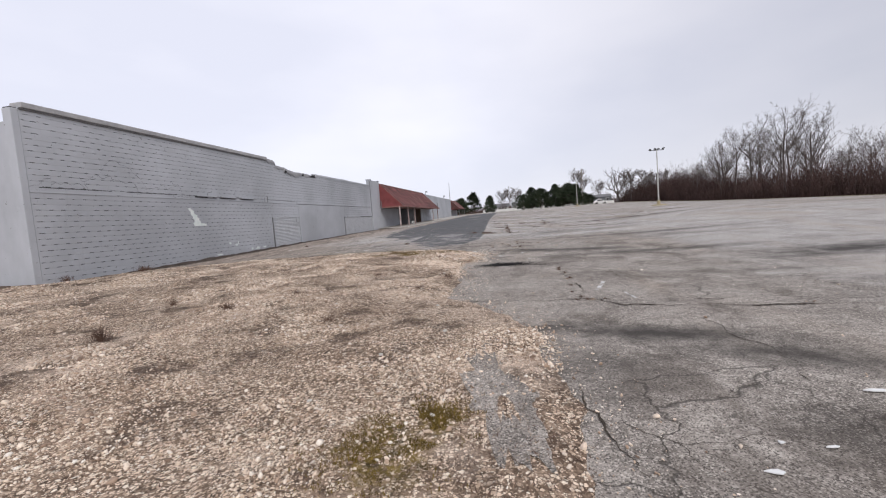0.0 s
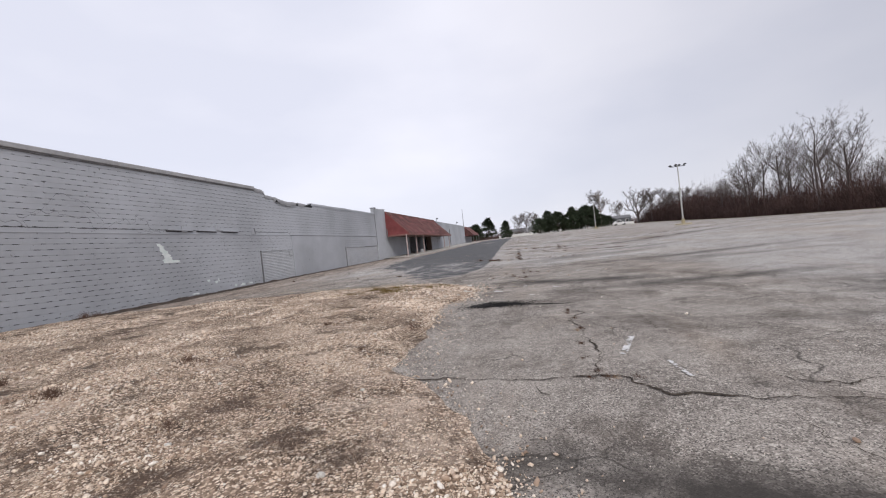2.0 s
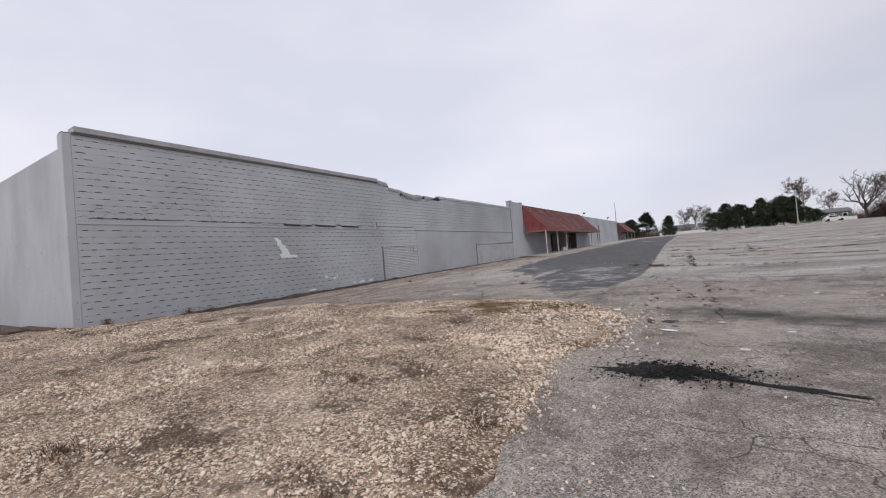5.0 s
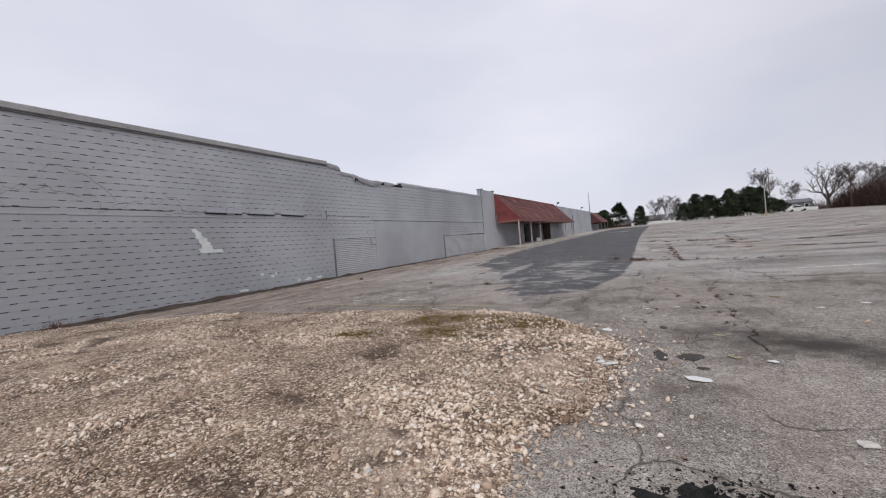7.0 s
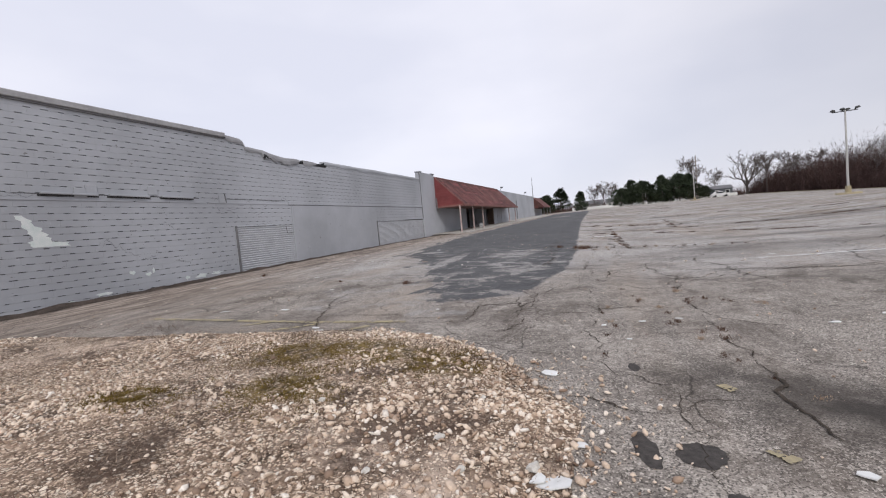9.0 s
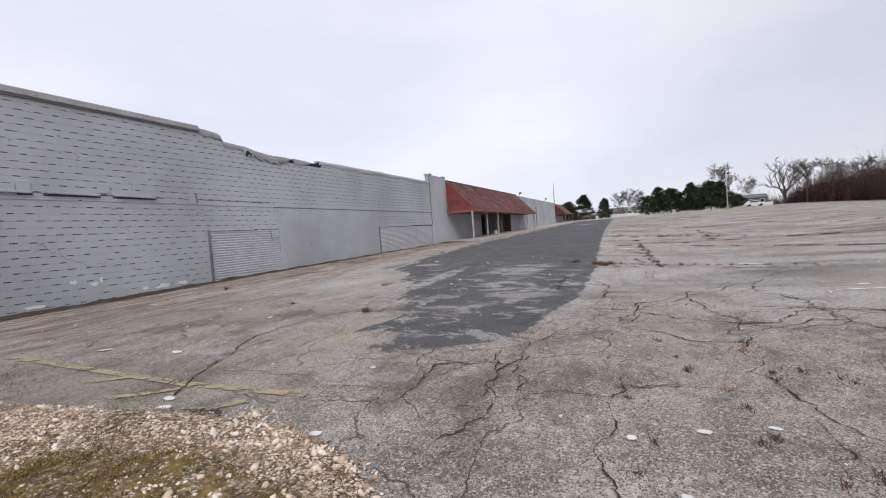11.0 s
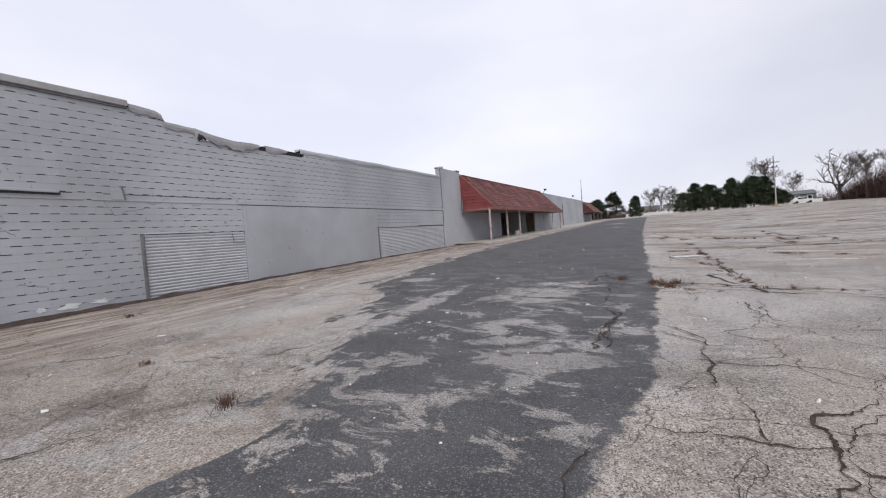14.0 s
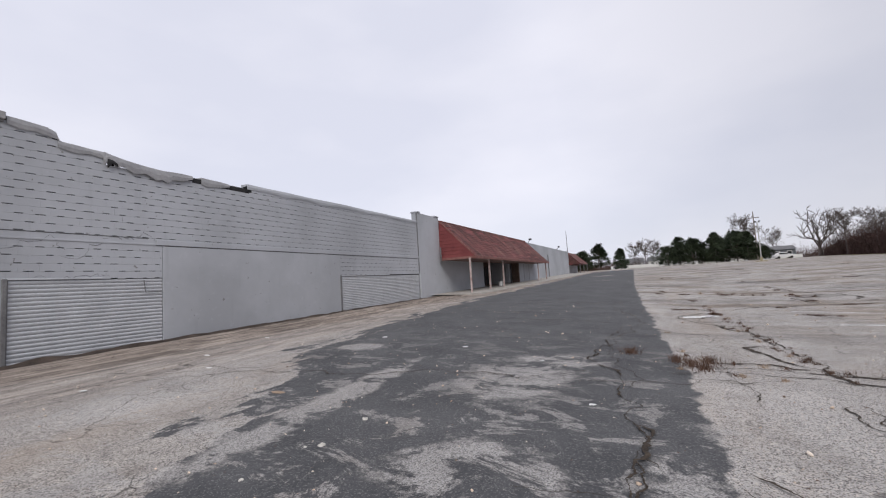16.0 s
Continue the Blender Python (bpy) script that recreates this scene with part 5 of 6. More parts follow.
crack([(4.22, 44.01), (4.01, 41.02), (4.48, 39.01)], 0.09, 69)
crack([(-1.75, 28.12), (-1.64, 26.57)], 0.02, 70)
crack([(-7.07, 41.81), (-5.26, 38.86), (-4.44, 39.6)], 0.05, 71)
crack([(-1.12, 21.77), (0.11, 21.24), (1.6, 22.4), (3.73, 22.39), (8, 22.6)], 0.06, 81)
crack([(1.2, 36.0), (3.9, 33.2), (8, 31.2)], 0.06, 82)
crack([(-2.0, 37.5), (1.0, 38.6), (5.5, 39.2), (11, 39.5)], 0.09, 83)
crack([(2.8, 48.0), (3.6, 43.0), (2.5, 39.4)], 0.1, 84)
crack([(0.1, 53.0), (4.5, 51.6), (10.5, 52.2)], 0.12, 85)
crack([(-2.97, 27.0), (-3.3, 30.4), (-3.1, 34.5), (-3.6, 40.0)], 0.03, 86)
crack([(-6.8, 33.1), (-5.1, 33.6), (-3.4, 33.2)], 0.045, 87)
crack([(-9.4, 36.2), (-7.2, 35.1), (-5.2, 36.3)], 0.035, 88)
crack([(-11.0, 24.2), (-9.2, 25.6), (-8.4, 26.4)], 0.03, 89)
crack([(2.43, 7.03), (4.85, 6.56), (9, 5.9)], 0.04, 90)


def ground_patch(name, x, y, rx, ry, turn, mat, seed, label, category, lift=0.008, kind="structure", n=40, rough=0.3, over=None):
    """A flat, ragged patch that lies on the ground."""
    v, f = [], []
    c, s = math.cos(radians(turn)), math.sin(radians(turn))
    rings = (0.0, 0.55, 1.0)
    for k, q in enumerate(rings):
        for i in range(n if k else 1):
            a = 2 * math.pi * i / n
            r = q * (1 + rough * (wobble(math.cos(a) * 2, math.sin(a) * 2, 1.0, seed) + 0.7 * wobble(math.cos(a) * 6, math.sin(a) * 6, 1.0, seed)))
            px, py = rx * r * math.cos(a), ry * r * math.sin(a)
            gx, gy = x + c * px - s * py, y + s * px + c * py
            base = over(gx, gy) if over else surf(gx, gy)
            v.append((gx, gy, base + lift * (1.0 if k < 2 else 0.6)))
    for i in range(n):
        j = (i + 1) % n
        f.append((0, 1 + i, 1 + j))
        f.append((1 + i, 1 + n + i, 1 + n + j, 1 + j))
    return tagged(new(name, mesh_of(name, v, f, mat, True)), label, category, "", kind)


TAR = simple("black_loose_asphalt", (0.006, 0.006, 0.006), (0.03, 0.028, 0.027), 9.0, 0.95, 0.0, 1.0, 0.03)
ground_patch("pothole", -0.52, 11.82, 0.62, 0.27, 2, TAR, 3, "black crumbled pothole in the asphalt", "pothole", 0.007, rough=0.5, n=90)
ground_patch("pothole", 0.5, 11.6, 0.6, 0.06, -12, TAR, 5, "black crumbled tail of the pothole", "pothole", 0.007, rough=0.6, n=60)
OIL = simple("dark_oil_stain", (0.035, 0.031, 0.029), (0.085, 0.076, 0.07), 22.0, 0.85, 0.0, 0.6, 0.006)
for i, (x, y, a, b, turn) in enumerate(((-0.93, 14.78, 0.07, 0.2, 12), (-0.63, 14.78, 0.14, 0.13, 30), (-0.93, 16.2, 0.05, 0.1, 10), (-0.53, 14.4, 0.06, 0.05, 0), (-4.62, 17.0, 0.16, 0.07, 0))):
    ground_patch("oil_stain", x, y, a, b, turn, OIL, 20 + i, "small dark oil stain on the asphalt", "stain", 0.009, rough=0.25)


def gravel_z(x, y):
    a, b = along(GRAVEL_LEFT, y), along(GRAVEL_RIGHT, y)
    if y > 17.1 or x > b or x < a:
        return surf(x, y) + 0.003
    rim = min(1.0, (x - a) / 0.35, (b - x) / 0.35, (17.1 - y) / 0.5 + 0.02)
    return surf(x, y) + 0.004 + gravel_lift(x, y) * max(0.0, rim)


ground_patch("asphalt_island", -0.24, 3.55, 0.26, 0.95, 14, ASPHALT, 8, "bare strip of old asphalt showing through the gravel", "asphalt", 0.005, over=gravel_z, rough=0.6, n=70)

# painted marks
FADED_WHITE = simple("faded_white_paint", (0.42, 0.41, 0.40), (0.72, 0.71, 0.70), 16.0, 0.85)
def paint_line(x0, y0, x1, y1, width, mat, seed, label):
    rng = random.Random(seed)
    a, b = Vector((x0, y0, 0)), Vector((x1, y1, 0))
    d = (b - a).normalized()
    n = Vector((-d.y, d.x, 0)) * width / 2
    bm = bmesh.new()
    steps = max(8, int((b - a).length / 0.022))
    lanes = 6
    prev = None
    for i in range(steps + 1):
        p = a.lerp(b, i / steps)
        row = []
        for k in range(lanes + 1):
            q = p + n * (2 * k / lanes - 1) + Vector((rng.uniform(-0.006, 0.006), rng.uniform(-0.006, 0.006), 0))
            row.append(bm.verts.new((q.x, q.y, surf(q.x, q.y) + 0.011)))
        if prev:
            for k in range(lanes):
                c = (prev[k].co + row[k + 1].co) / 2
                if wobble(c.x, c.y, 5.0, seed) + 0.9 * wobble(c.x, c.y, 23.0, seed) + 0.7 * wobble(c.x, c.y, 61.0, seed) < 0.22:
                    bm.faces.new((prev[k], prev[k + 1], row[k + 1], row[k]))
        prev = row
    return structure("paint_mark", bm, mat, label, "paint mark")


paint_line(-9.5, 17.4, -5.5, 17.41, 0.11, YELLOW, 1, "worn yellow parking line")
paint_line(-5.5, 17.41, -4.0, 17.55, 0.11, YELLOW, 30, "worn yellow parking line")
paint_line(-6.85, 17.1, -6.4, 17.42, 0.09, YELLOW, 31, "worn yellow parking line")
paint_line(-6.0, 16.88, -5.4, 17.35, 0.09, YELLOW, 4, "worn yellow parking line")
paint_line(-4.95, 16.78, -4.45, 17.3, 0.1, YELLOW, 5, "worn yellow parking line")
paint_line(1.6, 8.62, 1.35, 7.83, 0.075, FADED_WHITE, 2, "worn white paint mark on asphalt")
paint_line(1.74, 7.55, 1.8, 7.05, 0.04, FADED_WHITE, 3, "worn white paint mark on asphalt")
paint_line(-1.85, 35.2, -0.95, 35.75, 0.4, WHITE, 14, "worn white painted block on asphalt")
paint_line(1.1, 36.95, 2.6, 36.3, 0.12, WHITE, 6, "worn white parking line")
paint_line(1.2, 33.8, 2.6, 33.5, 0.12, WHITE, 7, "worn white parking line")
paint_line(1.37, 28.43, 2.2, 28.33, 0.12, WHITE, 15, "worn white parking line")
paint_line(2.0, 24.0, 6.2, 24.6, 0.1, WHITE, 9, "worn white parking line")
paint_line(-2.2, 45.5, -0.6, 45.7, 0.12, WHITE, 11, "worn white parking line")
paint_line(4.0, 45.5, 7.6, 45.2, 0.12, WHITE, 12, "worn white parking line")
paint_line(-0.255, 14.91, -0.17, 14.80, 0.09, YELLOW, 21, "dab of worn yellow paint on asphalt")
paint_line(-0.31, 15.87, -0.24, 15.76, 0.09, YELLOW, 22, "dab of worn yellow paint on asphalt")

# dark brown strip at the foot of the wall
FOOT_BROWN = simple("dark_brown_foot", (0.03, 0.023, 0.019), (0.105, 0.08, 0.066), 3.0, 0.95, 0.0, 1.0, 0.03)
strip_sheet("soil_strip", [(12, WX + 0.02), (46, WX + 0.02)], [(12, -15.4), (17, -14.9), (20, -15.0), (25, -15.25), (30, -15.4), (46, -15.65)], 12.5, 45.1, 0.12, lambda x, y: 0.07 + 0.06 * wobble(x, y, 1.4, 3), FOOT_BROWN, "dark brown strip along the wall foot", "soil", 8, 0.2)


# ---- loose stones ----
def stone_field(name, centres, sizes, mat, label, category, seed, flat=0.75):
    """Many small angular stones in one mesh."""
    g = np.random.default_rng(seed)
    bm = bmesh.new()
    bmesh.ops.create_icosphere(bm, subdivisions=1, radius=1.0)
    base = np.array([v.co[:] for v in bm.verts])
    tri = np.array([[v.index for v in f.verts] for f in bm.faces])
    bm.free()
    n, k = len(centres), len(base)
    shapes = base[None] * g.uniform(0.62, 1.2, (24, k, 1))
    v = shapes[g.integers(0, 24, n)] * np.stack([g.uniform(0.7, 1.35, n), g.uniform(0.7, 1.2, n), flat * g.uniform(0.5, 1.1, n)], 1)[:, None, :]
    tip = g.normal(0, 0.35, (n, 2))
    v[:, :, 2] += v[:, :, 0] * tip[:, :1] + v[:, :, 1] * tip[:, 1:]
    a = g.uniform(0, 6.283, n)
    ca, sa = np.cos(a)[:, None], np.sin(a)[:, None]
    x, y = v[:, :, 0] * ca - v[:, :, 1] * sa, v[:, :, 0] * sa + v[:, :, 1] * ca
    v = np.stack([x, y, v[:, :, 2]], 2) * np.asarray(sizes)[:, None, None] + np.asarray(centres)[:, None, :]
    idx = (tri[None] + (np.arange(n) * k)[:, None, None]).reshape(-1)
    me = bpy.data.meshes.new(name)
    me.vertices.add(n * k)
    me.vertices.foreach_set("co", v.reshape(-1))
    me.loops.add(len(idx))
    me.loops.foreach_set("vertex_index", idx)
    me.polygons.add(len(idx) // 3)
    me.polygons.foreach_set("loop_start", np.arange(0, len(idx), 3))
    me.update(calc_edges=True)
    me.materials.append(mat)
    return tagged(new(name, me), label, category, "", "stuff")


rng = random.Random(77)
centres, sizes = [], []
while len(centres) < 82000:
    near = rng.random()
    x = 0.6 - 6.6 * rng.random() ** 1.25 if near < 0.72 else rng.uniform(-16, -5.0)
    y = rng.uniform(0.2, 17.2)
    b, a = along(GRAVEL_RIGHT, y), along(GRAVEL_LEFT, y)
    if x > b + abs(rng.gauss(0, 0.12)) or x < a - rng.random() * 0.3:
        continue
    nose = ease(10.0, 13.0, y) * (1 - ease(2.8, 4.6, -x)) if x < 0 else 0
    patchy = wobble(x, y, 0.55, 4) + 0.5 * wobble(x, y, 1.6, 9)
    if patchy < 0.05 and rng.random() < 0.93 * (1 - 0.25 * nose):
        continue
    if math.hypot((x + 0.24) / 0.3, (y - 3.55) / 0.95) < 1 and rng.random() < 0.7:
        continue
    if any(math.hypot((x - m[0]) / m[2], (y - m[1]) / m[3]) < 1 for m in MOSSY) and rng.random() < 0.45:
        continue
    s = 0.0072 * math.exp(rng.gauss(0, 0.5)) * (1 + 0.85 * nose) * (1.0 if near < 0.72 else 1.7)
    if rng.random() < 0.02:
        s *= 1.9
    s = min(s, 0.034)
    centres.append((x, y, gravel_z(x, y) + s * 0.2))
    sizes.append(s)
stone_field("gravel", centres, sizes, STONE, "loose tan and white limestone gravel", "gravel", 3)
centres, sizes = [], []
while len(centres) < 5200:
    y = rng.uniform(0.5, 40)
    x = rng.uniform(-13, 5) if y > 16.5 or rng.random() < 0.4 else along(GRAVEL_RIGHT, min(y, 16)) + abs(rng.gauss(0, 0.35))
    s = 0.006 * math.exp(rng.gauss(0, 0.55))
    if y > 20:
        s *= 1.05
    if 12 < y < 17 and x < -0.6:
        s *= 1.7
    if y < 17 and x < along(GRAVEL_RIGHT, y):
        continue
    s = min(s, 0.03)
    centres.append((x, y, surf(x, y) + 0.006 + s * 0.3))
    sizes.append(s)
stone_field("loose_grit", centres, sizes, STONE, "scattered pale grit on the asphalt", "grit", 4)
stone_field("asphalt_crumbs", [(-0.45 + rng.gauss(0, 0.42), 11.82 + rng.gauss(0, 0.21), 0) for k in range(2600)], [0.006 * math.exp(rng.gauss(0, 0.5)) for _ in range(2600)], TAR, "black crumbs of broken asphalt", "rubble", 5)
crumbs = bpy.data.objects["asphalt_crumbs"]
crumbs.location.z = surf(-0.45, 11.82) + 0.012


def rock(x, y, size, seed, label, tall=0.7, mat=WHITE):
    r = random.Random(seed)
    bm = bmesh.new()
    size *= 0.62
    bmesh.ops.create_icosphere(bm, subdivisions=2, radius=size)
    for v in bm.verts:
        n = 1 + 0.6 * noise.noise(v.co * (1.4 / size) + Vector((seed, seed, 0)))
        v.co = Vector((v.co.x * n, v.co.y * n * 0.85, max(-size * 0.25, v.co.z * n * tall)))
    ob = part("stone", bm, mat, None)
    ob.location = (x, y, gravel_z(x, y) + size * 0.2)
    ob.rotation_euler = (0, 0, r.uniform(0, 6.28))
    return tagged(ob, label, "stone", "loose stones")


PALE_STONE = simple("pale_stone", (0.46, 0.43, 0.39), (0.70, 0.67, 0.62), 18.0, 0.9, own=True)
for i, (x, y, s) in enumerate(((-5.38, 24.2, 0.05), (-5.42, 24.9, 0.05), (-5.52, 23.48, 0.035), (-5.5, 24.12, 0.025), (-1.55, 14.35, 0.07), (-1.95, 14.2, 0.05), (-2.2, 14.5, 0.06), (-2.5, 14.05, 0.045), (-1.6, 13.6, 0.05), (-1.9, 13.3, 0.045), (-2.8, 13.4, 0.05), (-1.35, 13.9, 0.04), (-3.4, 14.8, 0.05), (-2.1, 15.2, 0.04), (-1.0, 5.2, 0.05), (-1.6, 4.4, 0.045), (-0.75, 3.1, 0.035), (-1.9, 3.3, 0.04), (-2.6, 5.6, 0.045), (-3.3, 7.0, 0.04), (-1.4, 6.8, 0.04), (-2.2, 9.2, 0.045), (-1.9, 10.4, 0.05), (-2.6, 11.5, 0.05))):
    rock(x, y, s, i + 1, "pale angular limestone lying among gravel", mat=PALE_STONE)


def shard(x, y, w, d, turn, mat, seed, label, tilt=4.0):
    """A thin broken board or tile lying on the ground."""
    r = random.Random(seed)
    n = 6
    bm = bmesh.new()
    top, low = [], []
    for i in range(n):
        a = 2 * math.pi * i / n
        q = r.uniform(0.6, 1.2)
        top.append(bm.verts.new((math.cos(a) * w * q, math.sin(a) * d * q, 0.007)))
        low.append(bm.verts.new((math.cos(a) * w * q, math.sin(a) * d * q, 0.0)))
    bm.faces.new(top)
    bm.faces.new(low[::-1])
    for i in range(n):
        j = (i + 1) % n
        bm.faces.new((low[i], low[j], top[j], top[i]))
    ob = part("litter_shard", bm, mat, None)
    ob.matrix_basis = pose(x, y, gravel_z(x, y) + 0.006, r.uniform(-tilt, tilt), r.uniform(-tilt, tilt), turn)
    return tagged(ob, label, "litter", "scattered litter")


for i, (x, y, w, d, t) in enumerate(((-0.58, 14.02, 0.15, 0.1, -20), (-1.66, 15.92, 0.12, 0.085, 5), (-1.42, 14.27, 0.1, 0.06, 30), (0.1, 14.74, 0.055, 0.04, 0), (-1.31, 14.73, 0.05, 0.05, 0), (-1.51, 14.26, 0.06, 0.05, 40), (1.25, 17.98, 0.06, 0.04, 0), (-1.21, 17.67, 0.04, 0.03, 0), (-0.93, 17.09, 0.035, 0.025, 0), (-5.3, 17.08, 0.09, 0.05, 0), (-3.81, 18.38, 0.035, 0.03, 0), (2.63, 3.62, 0.09, 0.03, 0), (1.55, 2.86, 0.02, 0.02, 0), (1.81, 2.82, 0.05, 0.012, 10), (-5.1, 16.9, 0.1, 0.05, 10), (-3.4, 17.0, 0.07, 0.04, 0), (-0.75, 17.9, 0.05, 0.03, 0), (-0.3, 18.1, 0.04, 0.02, 0), (1.9, 18.4, 0.08, 0.04, 20), (0.9, 14.1, 0.05, 0.03, 0), (2.3, 2.9, 0.07, 0.03, 10), (1.35, 2.55, 0.05, 0.03, 0), (3.35, 2.75, 0.12, 0.04, 0), (-7.3, 20.2, 0.07, 0.04, 0), (-9.5, 22.4, 0.1, 0.05, 30), (-10.4, 24.6, 0.12, 0.05, 10), (-11.3, 27.2, 0.1, 0.05, 0), (-9.8, 26.2, 0.08, 0.04, 0), (-12.1, 29.5, 0.1, 0.05, 0), (-12.4, 21.2, 0.12, 0.05, 15), (-8.4, 29.7, 0.09, 0.05, 0), (-6.0, 29.0, 0.06, 0.04, 0), (-6.9, 18.2, 0.09, 0.05, 0), (-8.2, 18.0, 0.1, 0.05, 40), (2.6, 24.6, 0.09, 0.05, 0), (-3.3, 26.2, 0.05, 0.03, 0), (-4.3, 28.2, 0.05, 0.03, 0))):
    shard(x, y, w, d, t, WHITE, i + 3, "broken white board or tile lying on the ground")
shard(-7.14, 25.34, 0.13, 0.06, 10, STRAW, 90, "flattened tan cardboard scrap on the ground")
shard(0.3, 13.0, 0.08, 0.05, 10, PALE_STONE, 91, "flat pale stone chip on the asphalt")
for i, (x, y, w, d, t) in enumerate(((-17.6, 10.9, 0.9, 0.12, 6), (-19.0, 10.6, 1.1, 0.16, -4), (-20.6, 10.8, 1.0, 0.12, 3), (-18.3, 10.3, 0.6, 0.2, 14))):
    b = part("debris_board", slab((-w, -d, 0), (w, d, 0.09), 0.015), BROWN_WOOD, None)
    b.matrix_basis = pose(x, y, gravel_z(x, y) + 0.01, 3 * (-1) ** i, 2, t)
    tagged(b, "charred dark plank lying at the wall foot", "plank", "rubble at the side wall")


# ---- weeds, straw and moss ----
def tuft(x, y, height, count, seed, mat, label, wide=0.12, name="dead_weed"):
    r = random.Random(seed)
    v, f = [Vector((0, 0, -0.015))], []
    for _ in range(count):
        a = r.uniform(0, 6.28)
        q = abs(r.gauss(0, wide))
        b = Vector((q * math.cos(a), q * math.sin(a), -0.01))
        way = Vector((r.gauss(0, 0.45), r.gauss(0, 0.45), 1)).normalized()
        h = height * r.uniform(0.35, 1.0)
        s = Vector((math.sin(a), -math.cos(a), 0)) * 0.004
        mid, tip = b + way * h * 0.6, b + way * h + Vector((r.gauss(0, 0.15), r.gauss(0, 0.15), 0)) * h
        k = len(v)
        v += [b - s, b + s, mid + s * 0.7, mid - s * 0.7, tip]
        f += [(0, k, k + 1), (k, k + 1, k + 2, k + 3), (k + 3, k + 2, k + 4)]
    ob = new(name, mesh_of(name, v, f, mat))
    ob.location = (x, y, gravel_z(x, y))
    return tagged(ob, label, "weed", "dead weeds")


for i, (x, y, h, n, w) in enumerate(((-5.75, 4.76, 0.34, 110, 0.08), (-5.1, 6.45, 0.16, 160, 0.12), (-14.2, 13.7, 0.3, 160, 0.2), (-4.55, 7.85, 0.1, 200, 0.2), (-6.6, 6.9, 0.2, 60, 0.05), (-5.7, 20.95, 0.14, 160, 0.1), (-15.4, 15.0, 0.25, 160, 0.2), (-15.6, 12.0, 0.3, 140, 0.15), (-3.0, 6.0, 0.08, 110, 0.14), (-2.1, 8.4, 0.09, 140, 0.16), (-1.75, 9.8, 0.1, 150, 0.15), (-3.6, 10.2, 0.1, 150, 0.2), (-12.6, 23.4, 0.15, 80, 0.1), (-7.9, 21.4, 0.08, 90, 0.08))):
    tuft(x, y, h, n, i + 40, WEED, "small dry brown weed tuft growing out of gravel", w)
for i in range(26):
    u = i / 25
    k = rng.choice(((-1.1, 34.0, -0.5, 28.1), (-0.56, 31.2, -0.47, 28.0), (-2.3, 28.3, -1.2, 28.0), (-2.5, 33.6, -2.1, 29.0), (-0.05, 20.5, 0.12, 16.2)))
    tuft(k[0] + (k[2] - k[0]) * u + rng.gauss(0, 0.03), k[1] + (k[3] - k[1]) * u, rng.uniform(0.03, 0.08), 60, 200 + i, WEED if i % 3 else STRAW, "dry brown weeds rooted in an asphalt crack", 0.06)
WEEDY = ((-1.0, 39.0, -0.55, 28.3, 22), (-2.1, 29.0, 3.0, 27.9, 16), (-0.85, 20.2, 0.2, 15.6, 14), (0.05, 19.5, 0.9, 19.0, 6), (1.0, 11.0, 1.05, 7.3, 8), (0.8, 7.15, 1.5, 7.1, 4), (-1.2, 18.9, -1.1, 16.5, 6), (-0.5, 45.0, 3.0, 42.0, 10))
for k, (x0, y0, x1, y1, n) in enumerate(WEEDY):
    for i in range(n):
        u = (i + rng.random()) / n
        y = y0 + (y1 - y0) * u
        far = 1.0 + 0.06 * max(0.0, y - 18)
        tuft(x0 + (x1 - x0) * u + rng.gauss(0, 0.08), y, rng.uniform(0.03, 0.07) * far, 45, 400 + 30 * k + i, WEED if rng.random() < 0.8 else STRAW, "dry brown weeds rooted in an asphalt crack", 0.045 * far)
for i, (x, y) in enumerate(((-2.15, 28.6), (-2.0, 28.4), (-2.3, 28.9), (-1.9, 28.9), (-3.0, 29.4))):
    tuft(x, y, 0.16, 200, 300 + i, WEED, "dry brown weeds at the edge of the sealed drive", 0.15)


def blades(name, count, place, height, mat, label, category, seed, lie=0.6, thin=0.0025):
    r = random.Random(seed)
    v, f = [], []
    while len(f) < count:
        p = place(r)
        if p is None:
            continue
        x, y = p
        z = gravel_z(x, y)
        h = height * r.uniform(0.4, 1.2)
        a = r.uniform(0, 6.28)
        d = Vector((math.cos(a) * lie, math.sin(a) * lie, (1 - lie) + 0.12)).normalized() * h
        s = Vector((-math.sin(a), math.cos(a), 0)) * thin * r.uniform(0.7, 1.6)
        b = Vector((x, y, z + 0.002))
        k = len(v)
        v += [b - s, b + s, b + d]
        f.append((k, k + 1, k + 2))
    return tagged(new(name, mesh_of(name, v, f, mat)), label, category, "", "stuff")


def in_gravel(r):
    x, y = r.uniform(-9, 0.4), r.uniform(0.3, 17)
    if x > along(GRAVEL_RIGHT, y) - 0.05 or wobble(x, y, 0.7, 12) < -0.05:
        return None
    return x, y


def in_moss(r):
    cx, cy, rx, ry = r.choice([(m[0], m[1], m[2] * 1.1, m[3] * 1.1) for m in MOSSY])
    x, y = cx + r.gauss(0, rx * 0.6), cy + r.gauss(0, ry * 0.6)
    return (x, y) if x < along(GRAVEL_RIGHT, y) and wobble(x, y, 3.0, 4) + 0.7 * wobble(x, y, 8.0, 2) > 0.05 else None


blades("straw", 34000, in_gravel, 0.05, STRAW, "thin dry straw and dead grass over gravel", "dead grass", 5, 0.8)
def in_dark_patch(r):
    x, y = r.uniform(-11, 0.4), r.uniform(0.3, 17)
    if x > along(GRAVEL_RIGHT, y) + 0.15 * r.random() or wobble(x, y, 0.55, 4) + 0.5 * wobble(x, y, 1.6, 9) > -0.08:
        return None
    return x, y


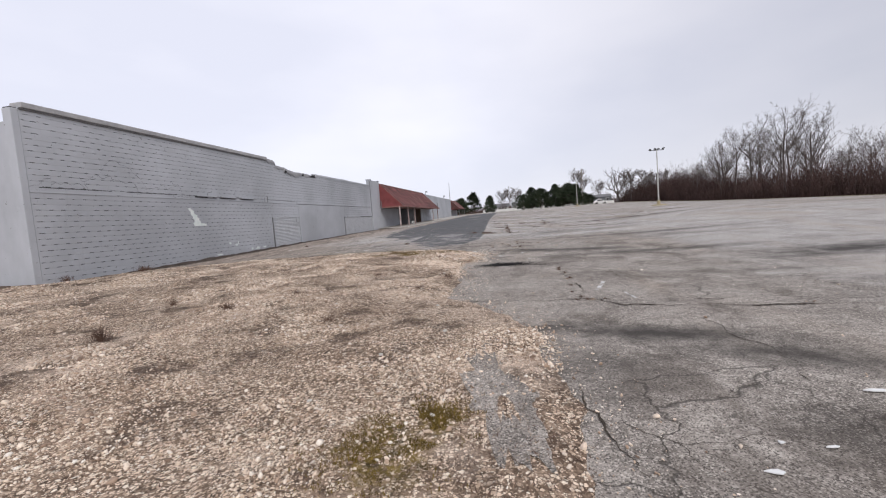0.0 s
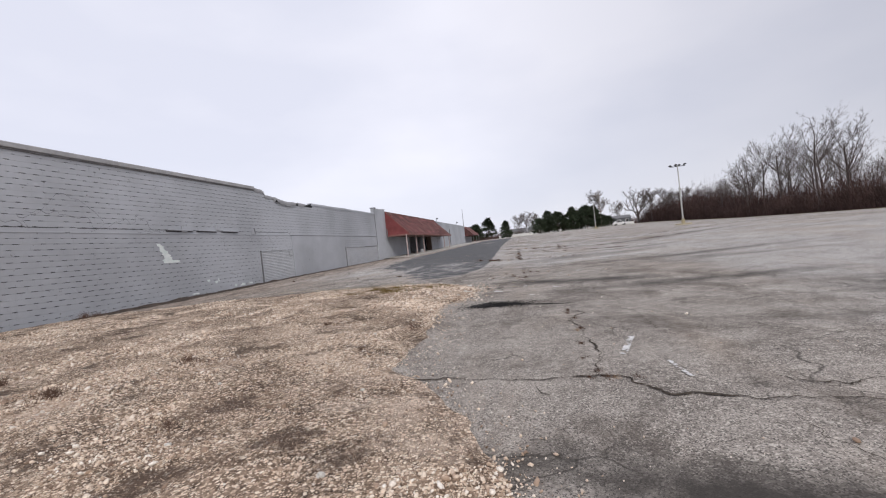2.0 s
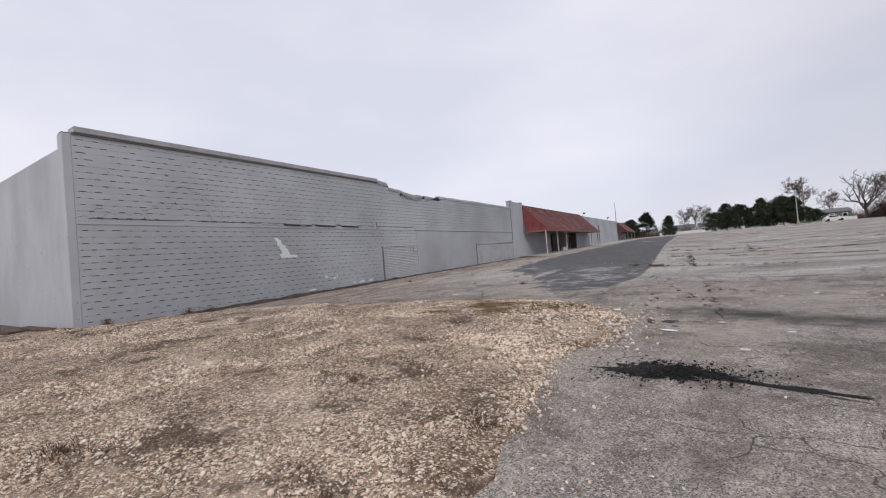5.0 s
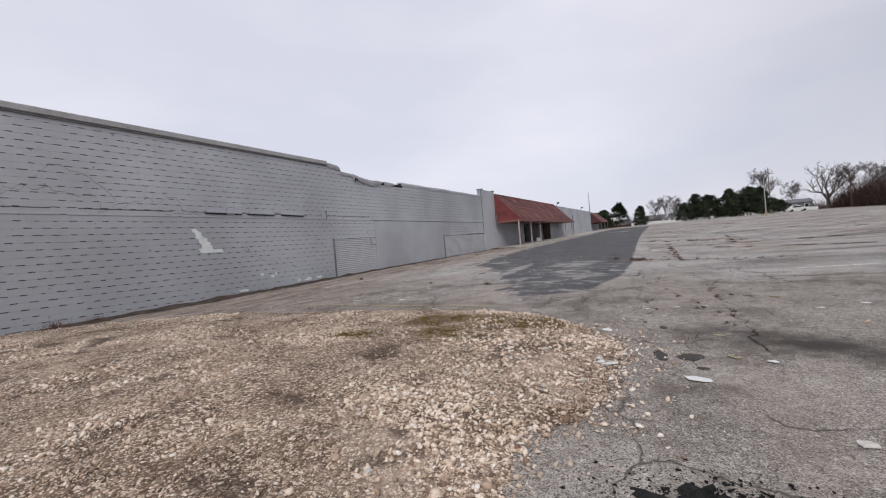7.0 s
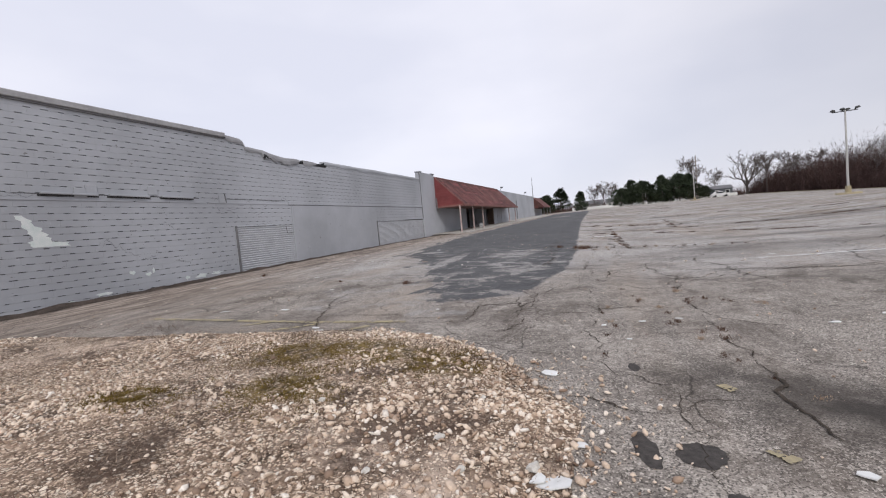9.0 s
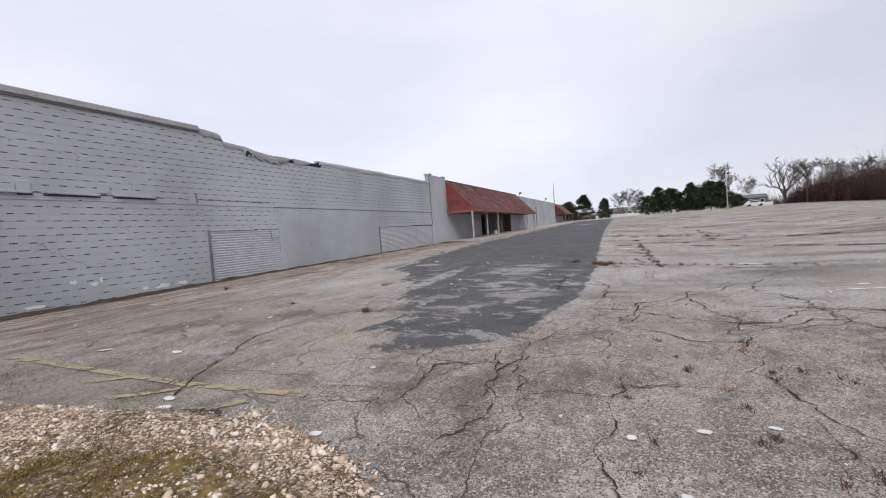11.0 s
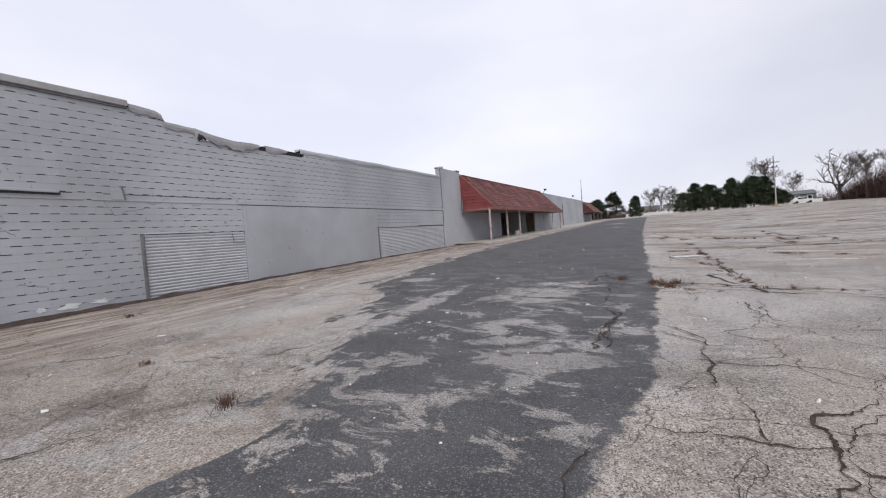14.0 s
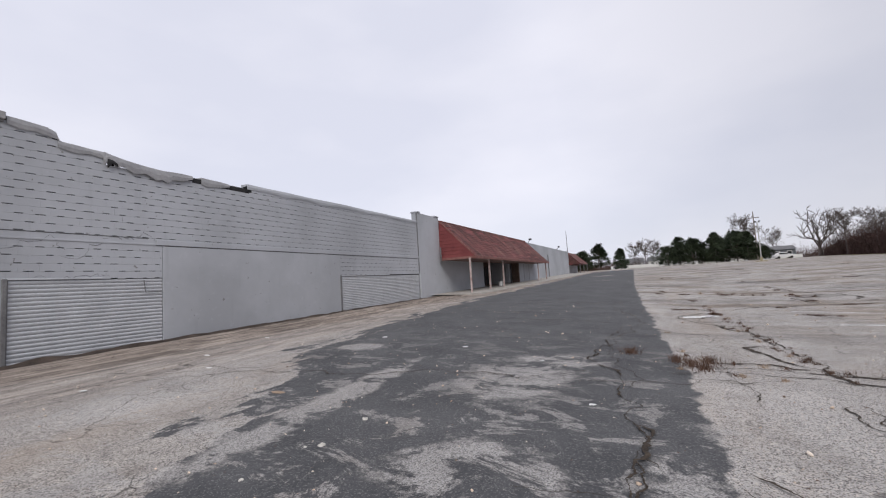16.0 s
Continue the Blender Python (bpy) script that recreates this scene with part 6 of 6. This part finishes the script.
def on_lot(r):
    y = r.uniform(17, 46)
    x = r.uniform(-14.5, 4)
    return (x, y) if wobble(x, y, 0.8, 3) > -0.1 else None


blades("dead_stalks", 24000, in_dark_patch, 0.055, WEED, "dark dead stalks and roots between stones", "dead grass", 15, 0.7, 0.003)
blades("leaf_bits", 2600, on_lot, 0.035, WEED, "small dark leaf scraps strewn over the asphalt", "leaf litter", 16, 0.9, 0.009)
blades("moss", 13000, in_moss, 0.028, MOSS, "low olive green moss on the gravel", "moss", 6, 0.45, 0.004)

def in_far_cracks(r):
    x0, y0, x1, y1 = r.choice(((-2, 37.5, 5.5, 39.2), (5.5, 39.2, 12, 39.6), (2.8, 48, 2.5, 39.4), (0.1, 53, 10.5, 52.2), (-2.3, 45, 0.5, 44), (1.2, 36, 8, 31.2), (-3.0, 60, 6, 61.5), (4, 70, 14, 69), (-3, 52, -1, 41), (8, 47, 16, 45), (-1.0, 38.4, -0.9, 35.8)))
    u = r.random()
    x, y = x0 + (x1 - x0) * u, y0 + (y1 - y0) * u + 0.4 * wobble(u * 9, x0, 1.0, y0)
    if wobble(x, y, 1.1, 7) + 0.6 * wobble(x, y, 3.3, 2) < 0.2:
        return None
    return x + r.gauss(0, 0.07), y + r.gauss(0, 0.06)


blades("crack_weeds", 9000, in_far_cracks, 0.07, WEED, "low dry brown weeds along cracks of the lot", "weeds", 9, 0.6, 0.006)

# ---- small things at the shop front ----
for y in (57.4, 58.3):
    b = part("white_bucket", rod((0, 0, 0), (0, 0, 0.4), 0.15, 0.18, 14), WHITE, None)
    b.location = (-14.6, y, ground_z(-14.6, y) + 0.1)
    tagged(b, "white plastic bucket standing under the awning", "bucket", "buckets under the awning")

# ---- blocks of the front wall ----
def block_shape(half, high):
    """A block face with soft arrises and a raked-out slot under its middle."""
    a, b = 0.2, 0.0995
    out = [(-a, -b), (-half, -b), (-half, -b + high), (half, -b + high), (half, -b), (a, -b), (a, b), (-a, b)] if half else [(-a, -b), (a, -b), (a, b), (-a, b)]
    n = len(out)
    v = [(-0.055, y, z) for y, z in out] + [(-0.003, y, z) for y, z in out]
    e = 0.0012
    v += [(0.0, y - 0.0004 * (1 if y > 0.15 else -1 if y < -0.15 else 0), z - e * (1 if z > 0.05 else 0) + e * (1 if z < -0.05 else 0)) for y, z in out]
    f = []
    for k in (0, 1):
        for i in range(n):
            j = (i + 1) % n
            f.append((k * n + i, k * n + j, (k + 1) * n + j, (k + 1) * n + i))
    f.append(tuple(range(2 * n, 3 * n)))
    return v, f


SHAPES = [block_shape(h, t) for h, t in ((0.085, 0.022), (0.075, 0.024), (0.1, 0.02), (0.115, 0.022), (0.055, 0.018), (0.0, 0.0), (0.09, 0.025))]
BLOCK_MESHES = [mesh_of("block", v, f, PAINT) for v, f in SHAPES]
rng = random.Random(8)
jv, jf, singles = [], [], 0
course = 0
def bare_runs(z):
    """Stretches of a course that show bare blocks."""
    stops = [FRONT0 + 0.2, 45.03]
    if z < 2.46:
        return [(stops[0], 25.44)]
    if z < 3.42:
        return [(stops[0], 28.99), (37.26, stops[1])]
    return [(stops[0], stops[1])]


while course < 31:
    z0 = 0.06 + 0.2 * course
    for ya, yb in bare_runs(z0 + 0.1):
        y = FRONT0 + 0.2 - (0.2 if course % 2 else 0.0)
        while y < yb:
            y0, y1 = max(y, ya), min(y + 0.4, yb)
            mid = (y0 + y1) / 2
            y += 0.4
            if y1 - y0 < 0.03 or z0 + 0.2 > wall_top(mid) + 0.06 or z0 + 0.2 < ground_z(WX, mid):
                continue
            pick = rng.choices(range(7), (7, 5, 5, 2, 3, 1.6, 2))[0]
            dx = rng.gauss(0, 0.0005) + (0.006 if rng.random() < 0.012 else 0)
            sy = (y1 - y0) / 0.4
            if singles < 300 and 17.4 < y0 < 25.0 and 0.5 < z0 < 3.3 and sy > 0.99:
                o = new("block", BLOCK_MESHES[pick])
                o.parent = wall_front
                o.location = (WX + dx, mid, z0 + 0.1)
                singles += 1
            else:
                v, f = SHAPES[pick]
                k = len(jv)
                jv += [(WX + dx + p[0], mid + p[1] * sy, z0 + 0.1 + p[2]) for p in v]
                jf += [tuple(k + i for i in q) for q in f]
    course += 1
courses = new("blockwork", mesh_of("blockwork", jv, jf, PAINT))
courses.parent = wall_front
tagged(courses, "grey painted concrete blocks in running bond", "", "", "stuff")
